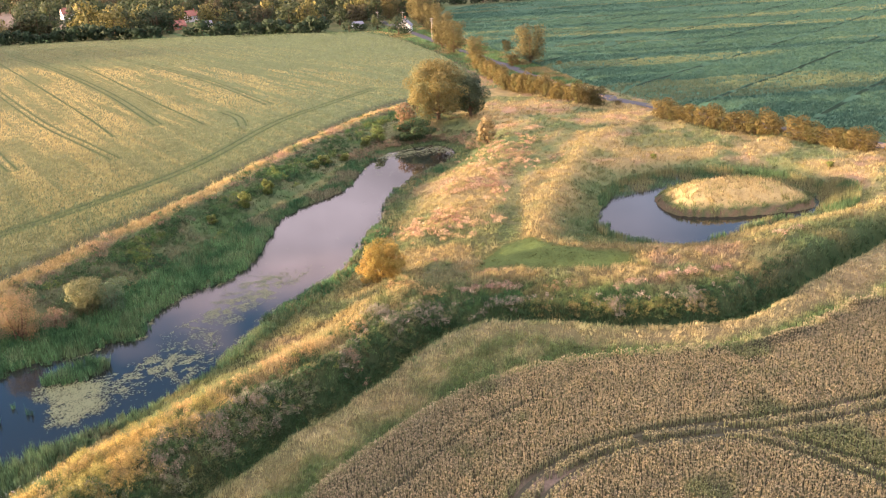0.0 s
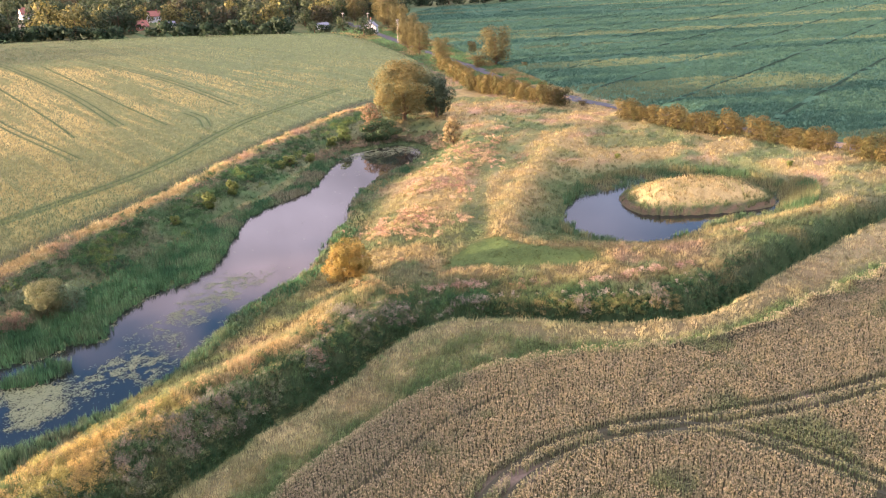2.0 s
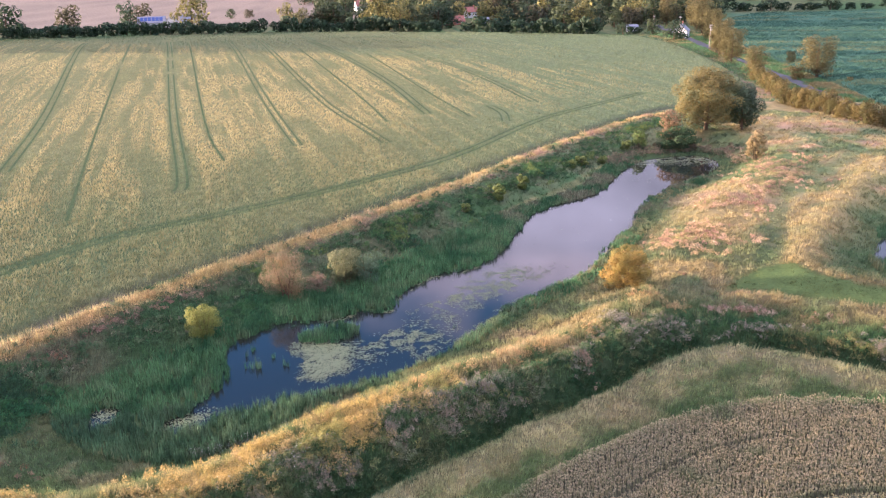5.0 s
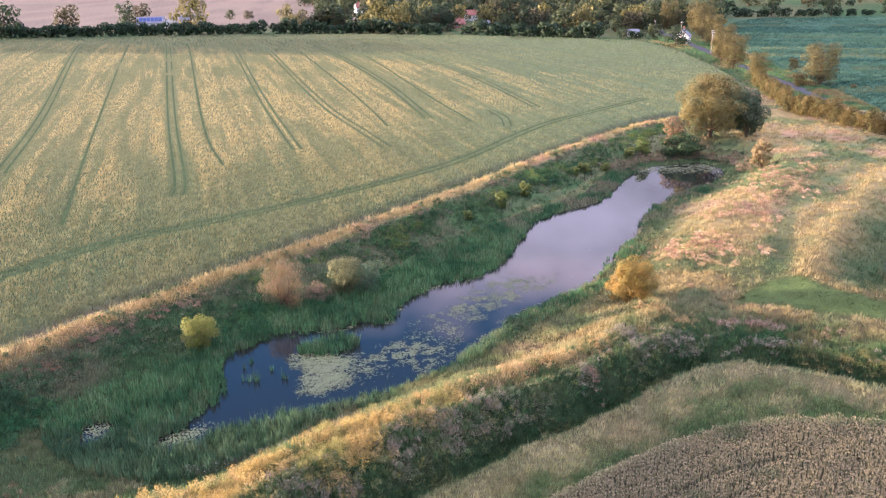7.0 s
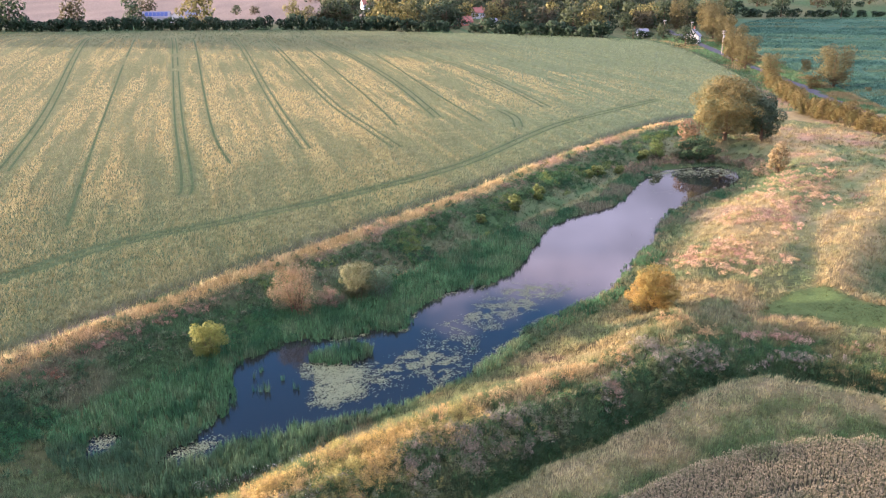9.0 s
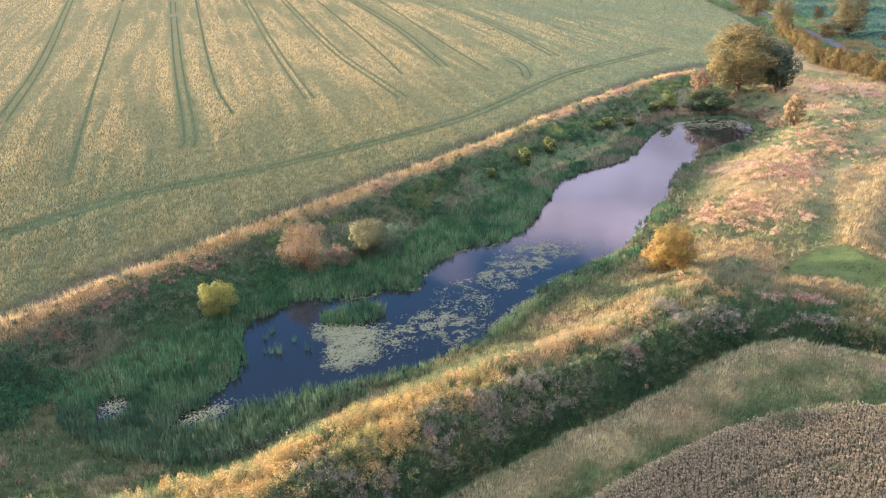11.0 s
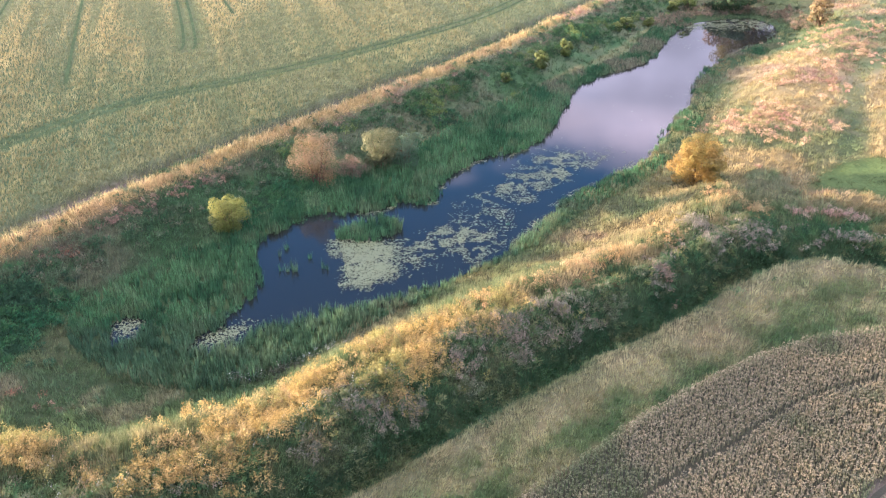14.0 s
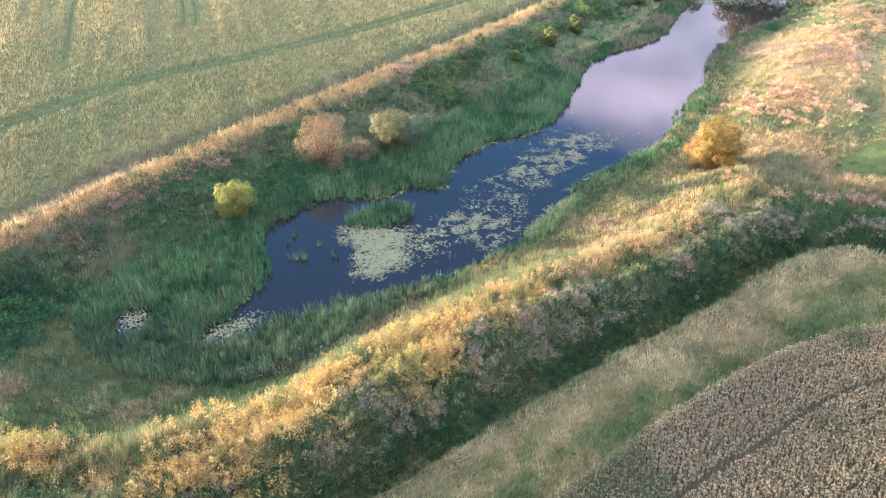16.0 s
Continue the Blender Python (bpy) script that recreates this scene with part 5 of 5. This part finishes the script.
# hedge at the far end of the field
for i in range(62):
    x = -265 + i * 6.6 + random.uniform(-1, 1)
    y = float(np.interp(x, [-420, -200, -55, 16, 97, 147], [530, 553, 546, 528, 484, 441])) + random.uniform(0, 3)
    if -46 < x < -36 or 60 < x < 76:
        continue
    plant(4, x, y, random.uniform(1.0, 1.4), random.uniform(0.9, 1.3))
# single trees by the houses at the field's end
for kind, x, y, k, tl in ((0, -203, 566, 1.5, 1.0), (0, -213, 572, 1.3, 0.9), (3, -171, 585, 1.5, 1.05), (0, -146, 640, 1.1, 1.2), (3, -140, 660, 1.2, 1.2), (2, -97, 612, 1.75, 1.05), (1, -84, 725, 0.7, 0.8), (3, -69, 728, 0.75, 0.8),
                          (2, 28, 541, 1.5, 1.0), (2, 42, 548, 1.3, 1.0), (0, 52, 545, 0.75, 0.85), (2, 9, 618, 0.5, 0.9), (2, -22, 600, 1.0, 0.9), (3, -12, 590, 0.9, 0.9), (0, 0, 640, 1.0, 1.0), (2, -34, 640, 1.0, 1.1), (0, 161.5, 391, 0.75, 0.95), (0, 152, 438, 0.6, 0.7), (1, 166, 432, 0.7, 0.8), (4, 158, 436, 0.8, 0.9), (4, 168, 398, 0.7, 0.8)):
    plant(kind, x, y, k, tl)
# the wood round the village
count = 0
while count < 330:
    x, y = random.uniform(-10, 235), random.uniform(480, 900)
    back = float(np.interp(x, [-10, 16, 97, 147, 215], [560, 545, 500, 455, 470])) + 16
    if (abs(x - 0.034 * y) < 10 and 590 < y < 800) or (abs(x - 0.159 * y) < 9 and y < 655) or y < back or math.hypot(x - 24, (y - 780) * 0.6) < 26 or (abs(x - 95) < 24 and y < 600 and random.random() < 0.75) or (180 < x < 225 and 530 < y < 600) or random.random() > 0.45 + 0.55 * (y < 700):
        continue
    plant(random.choice((0, 0, 1, 1, 1, 3, 3, 4, 2 if y < 640 else 1, 2 if y < 580 else 0)), x, y, random.uniform(0.8, 1.35), random.uniform(0.8, 1.1))
    count += 1
# unseen trees added west of the houses, to shade the field's far end
for i in range(34):
    plant(i % 2, -236 - 95 * ((i * 0.618) % 1), 486 + 80 * i / 34, 1.35 + 0.2 * ((i * 0.37) % 1), 1.15)
# trees on the rise behind the village
for i in range(26):
    plant((0, 1, 3, 0)[i % 4], -30 + 90 * ((i * 0.618) % 1), 930 + 5 * i, 1.2 + 0.3 * ((i * 0.37) % 1), 1.1)
# rows beyond the fields
for i in range(54):
    x = 285 + i * 9.3
    plant(4 if i % 4 else 0, x + random.uniform(-4, 4), 604 - 0.2 * (x - 300) + random.uniform(0, 8), random.uniform(0.9, 1.4), random.uniform(0.8, 1.1))
for i in range(44):
    plant(random.choice((0, 1, 3, 4)), 250 + i * 15 + random.uniform(-6, 6), 745 + random.uniform(-25, 40), random.uniform(0.8, 1.3), random.uniform(0.8, 1.1))


# ---- houses and poles ----
M_WALL = material("white_render", 0.8, color=(0.62, 0.60, 0.57), vary=0.12, noise_size=2)
M_BRICK = material("red_brick", 0.85, color=(0.33, 0.15, 0.10), vary=0.25, noise_size=1)
M_TILE = material("clay_tiles", 0.8, color=(0.22, 0.10, 0.075), vary=0.25, noise_size=1)
M_SLATE = material("grey_slate", 0.6, color=(0.16, 0.17, 0.20), vary=0.2, noise_size=1)
M_PANE = material("window_glass", 0.1, color=(0.03, 0.04, 0.05), vary=0.1)
M_SOLAR = material("solar_panel", 0.25, color=(0.03, 0.06, 0.20), vary=0.15)
M_WOOD = material("weathered_wood", 0.85, color=(0.34, 0.29, 0.24), vary=0.2, noise_size=0.5)
M_PORCELAIN = material("insulator", 0.3, color=(0.5, 0.5, 0.48), vary=0.1)


def box(bm, cx, cy, cz, sx, sy, sz):
    m = Matrix.Translation((cx, cy, cz)) @ Matrix.Diagonal((sx, sy, sz, 1))
    bmesh.ops.create_cube(bm, size=1, matrix=m)


def bm_part(name, bm, mat, parent, label="", bevel=0.0):
    if bevel:
        bmesh.ops.bevel(bm, geom=bm.edges[:], offset=bevel, segments=1, affect="EDGES")
    me = bpy.data.meshes.new(name)
    bm.to_mesh(me)
    bm.free()
    me.materials.append(mat)
    return part(name, me, parent, label)


def house(x, y, turn, long, deep, eaves, rise, wall, roof, label, windows=3, chimney=True, solar=0):
    thing = new("house")
    bm = bmesh.new()
    v = [bm.verts.new(q) for q in ((-long / 2, -deep / 2, -0.3), (long / 2, -deep / 2, -0.3), (long / 2, deep / 2, -0.3), (-long / 2, deep / 2, -0.3),
                                   (-long / 2, -deep / 2, eaves), (long / 2, -deep / 2, eaves), (long / 2, deep / 2, eaves), (-long / 2, deep / 2, eaves),
                                   (-long / 2, 0, eaves + rise), (long / 2, 0, eaves + rise))]
    for q in ((0, 1, 5, 4), (2, 3, 7, 6), (1, 2, 6, 9, 5), (3, 0, 4, 8, 7), (3, 2, 1, 0)):
        bm.faces.new([v[i] for i in q])
    walls = bm_part("wall", bm, wall, thing)
    bm = bmesh.new()
    o, t = 0.4, 0.22
    for s in (-1, 1):
        a = [bm.verts.new((q * (long / 2 + o), s * w, z)) for w, z in ((deep / 2 + o, eaves - o * rise / (deep / 2)), (0, eaves + rise)) for q in (-1, 1)]
        b = [bm.verts.new((p.co.x, p.co.y, p.co.z + t)) for p in a]
        for q in ((0, 1, 3, 2), (4, 6, 7, 5), (0, 4, 5, 1), (0, 2, 6, 4), (1, 5, 7, 3)):
            bm.faces.new([(a + b)[i] for i in q])
    top = bm_part("roof", bm, roof, thing, "pitched roof")
    for k in range(windows):
        for side in (-1, 1):
            wx = (k + 0.5) / windows * long - long / 2
            bm = bmesh.new()
            box(bm, wx, side * (deep / 2 + 0.01), eaves * 0.55, 1.3, 0.12, 1.3)
            w = bm_part("window", bm, M_WALL, walls)
            bm = bmesh.new()
            box(bm, wx, side * (deep / 2 + 0.06), eaves * 0.55, 1.05, 0.06, 1.05)
            pane = bm_part("pane", bm, M_PANE, walls)
    if chimney:
        bm = bmesh.new()
        box(bm, long * 0.28, 0, eaves + rise + 0.4, 0.8, 0.6, 1.8)
        bm_part("chimney", bm, M_BRICK, top, "", 0.04)
    for k in range(solar):
        bm = bmesh.new()
        w = long * 0.84 / solar
        box(bm, 0, 0, 0, w * 0.9, deep * 0.42, 0.06)
        p = bm_part("solar_panel", bm, M_SOLAR, top, "dark blue glass solar panel")
        tilt = math.degrees(math.atan2(rise, deep / 2))
        p.matrix_basis = pose(-long * 0.42 + w * (k + 0.5), -deep / 4, eaves + rise / 2 + 0.32, tilt, 0, 0)
    thing.matrix_basis = pose(x, y, h1(x, y), 0, 0, turn)
    return tagged(thing, label, "house")


house(-131, 648, 4, 19, 9, 3.4, 4.0, M_WALL, M_SLATE, "long farm building with blue solar panels on its slate roof", 4, False, 6)
house(-116, 642, 94, 12, 8.5, 3.6, 4.2, M_WALL, M_SLATE, "white gabled house with a grey slate roof", 2)
house(-106, 652, 8, 10, 8, 3.6, 4.0, M_WALL, M_SLATE, "white house with a grey slate roof beside the farm", 2)
house(27, 792, 15, 15, 9, 4.5, 5.0, M_WALL, M_TILE, "white house with a steep red tiled roof", 3)
house(80, 566, 12, 11, 7, 2.6, 3.0, M_BRICK, M_TILE, "low brick cottage with a red tiled roof", 3)
house(91, 550, 80, 7, 5, 2.8, 2.6, M_BRICK, M_TILE, "small brick outbuilding with a red tiled roof", 1, False)
house(103, 648, 20, 9, 7, 4.6, 3.4, M_WALL, M_TILE, "white gabled house with a red tiled roof", 2)
house(101, 572, 10, 4.5, 3.5, 3.0, 1.2, M_WALL, M_SLATE, "small pale shed with a grey roof", 1, False)
house(173, 410, 60, 9, 6.5, 3.4, 3.0, M_WALL, M_SLATE, "white cottage with a blue-grey slate roof", 2)
house(163, 456, 5, 6, 4, 2.4, 1.2, M_WALL, M_SLATE, "low white building at the field corner", 2, False)


def pole(x, y, height, arms, label):
    thing = new("utility_pole")
    v, f = tube([(0, 0, -0.5), (0, 0, height * 0.5), (0.05, 0, height)], [0.2, 0.17, 0.13], 10)
    part("shaft", mesh_from("pole_shaft", [tuple(q) for q in v], f, None, M_WOOD, True), thing)
    for k in range(arms):
        bm = bmesh.new()
        box(bm, 0, -0.16, height - 0.5 - 0.9 * k, 2.4, 0.14, 0.16)
        arm = bm_part("crossarm", bm, M_WOOD, thing, "", 0.02)
        for q in (-1.0, -0.4, 0.4, 1.0):
            bm = bmesh.new()
            bmesh.ops.create_cone(bm, cap_ends=True, segments=8, radius1=0.09, radius2=0.05, depth=0.28, matrix=Matrix.Translation((q, -0.16, height - 0.29 - 0.9 * k)))
            bm_part("insulator", bm, M_PORCELAIN, arm)
    if arms > 1:
        bm = bmesh.new()
        bmesh.ops.create_cone(bm, cap_ends=True, segments=12, radius1=0.4, radius2=0.4, depth=1.1, matrix=Matrix.Translation((0, -0.55, height - 2.6)))
        bm_part("transformer", bm, M_SLATE, thing, "grey drum-shaped transformer", 0.05)
    thing.matrix_basis = pose(x, y, h1(x, y), 0, 1.5, 25)
    return tagged(thing, label, "utility pole")


pole(166, 360.5, 10.0, 2, "pale wooden utility pole with a transformer beside the road")
pole(171.5, 446, 8.5, 1, "thin wooden utility pole near the field corner")
pole(168, 401, 11.0, 1, "wooden utility pole among the roadside trees")
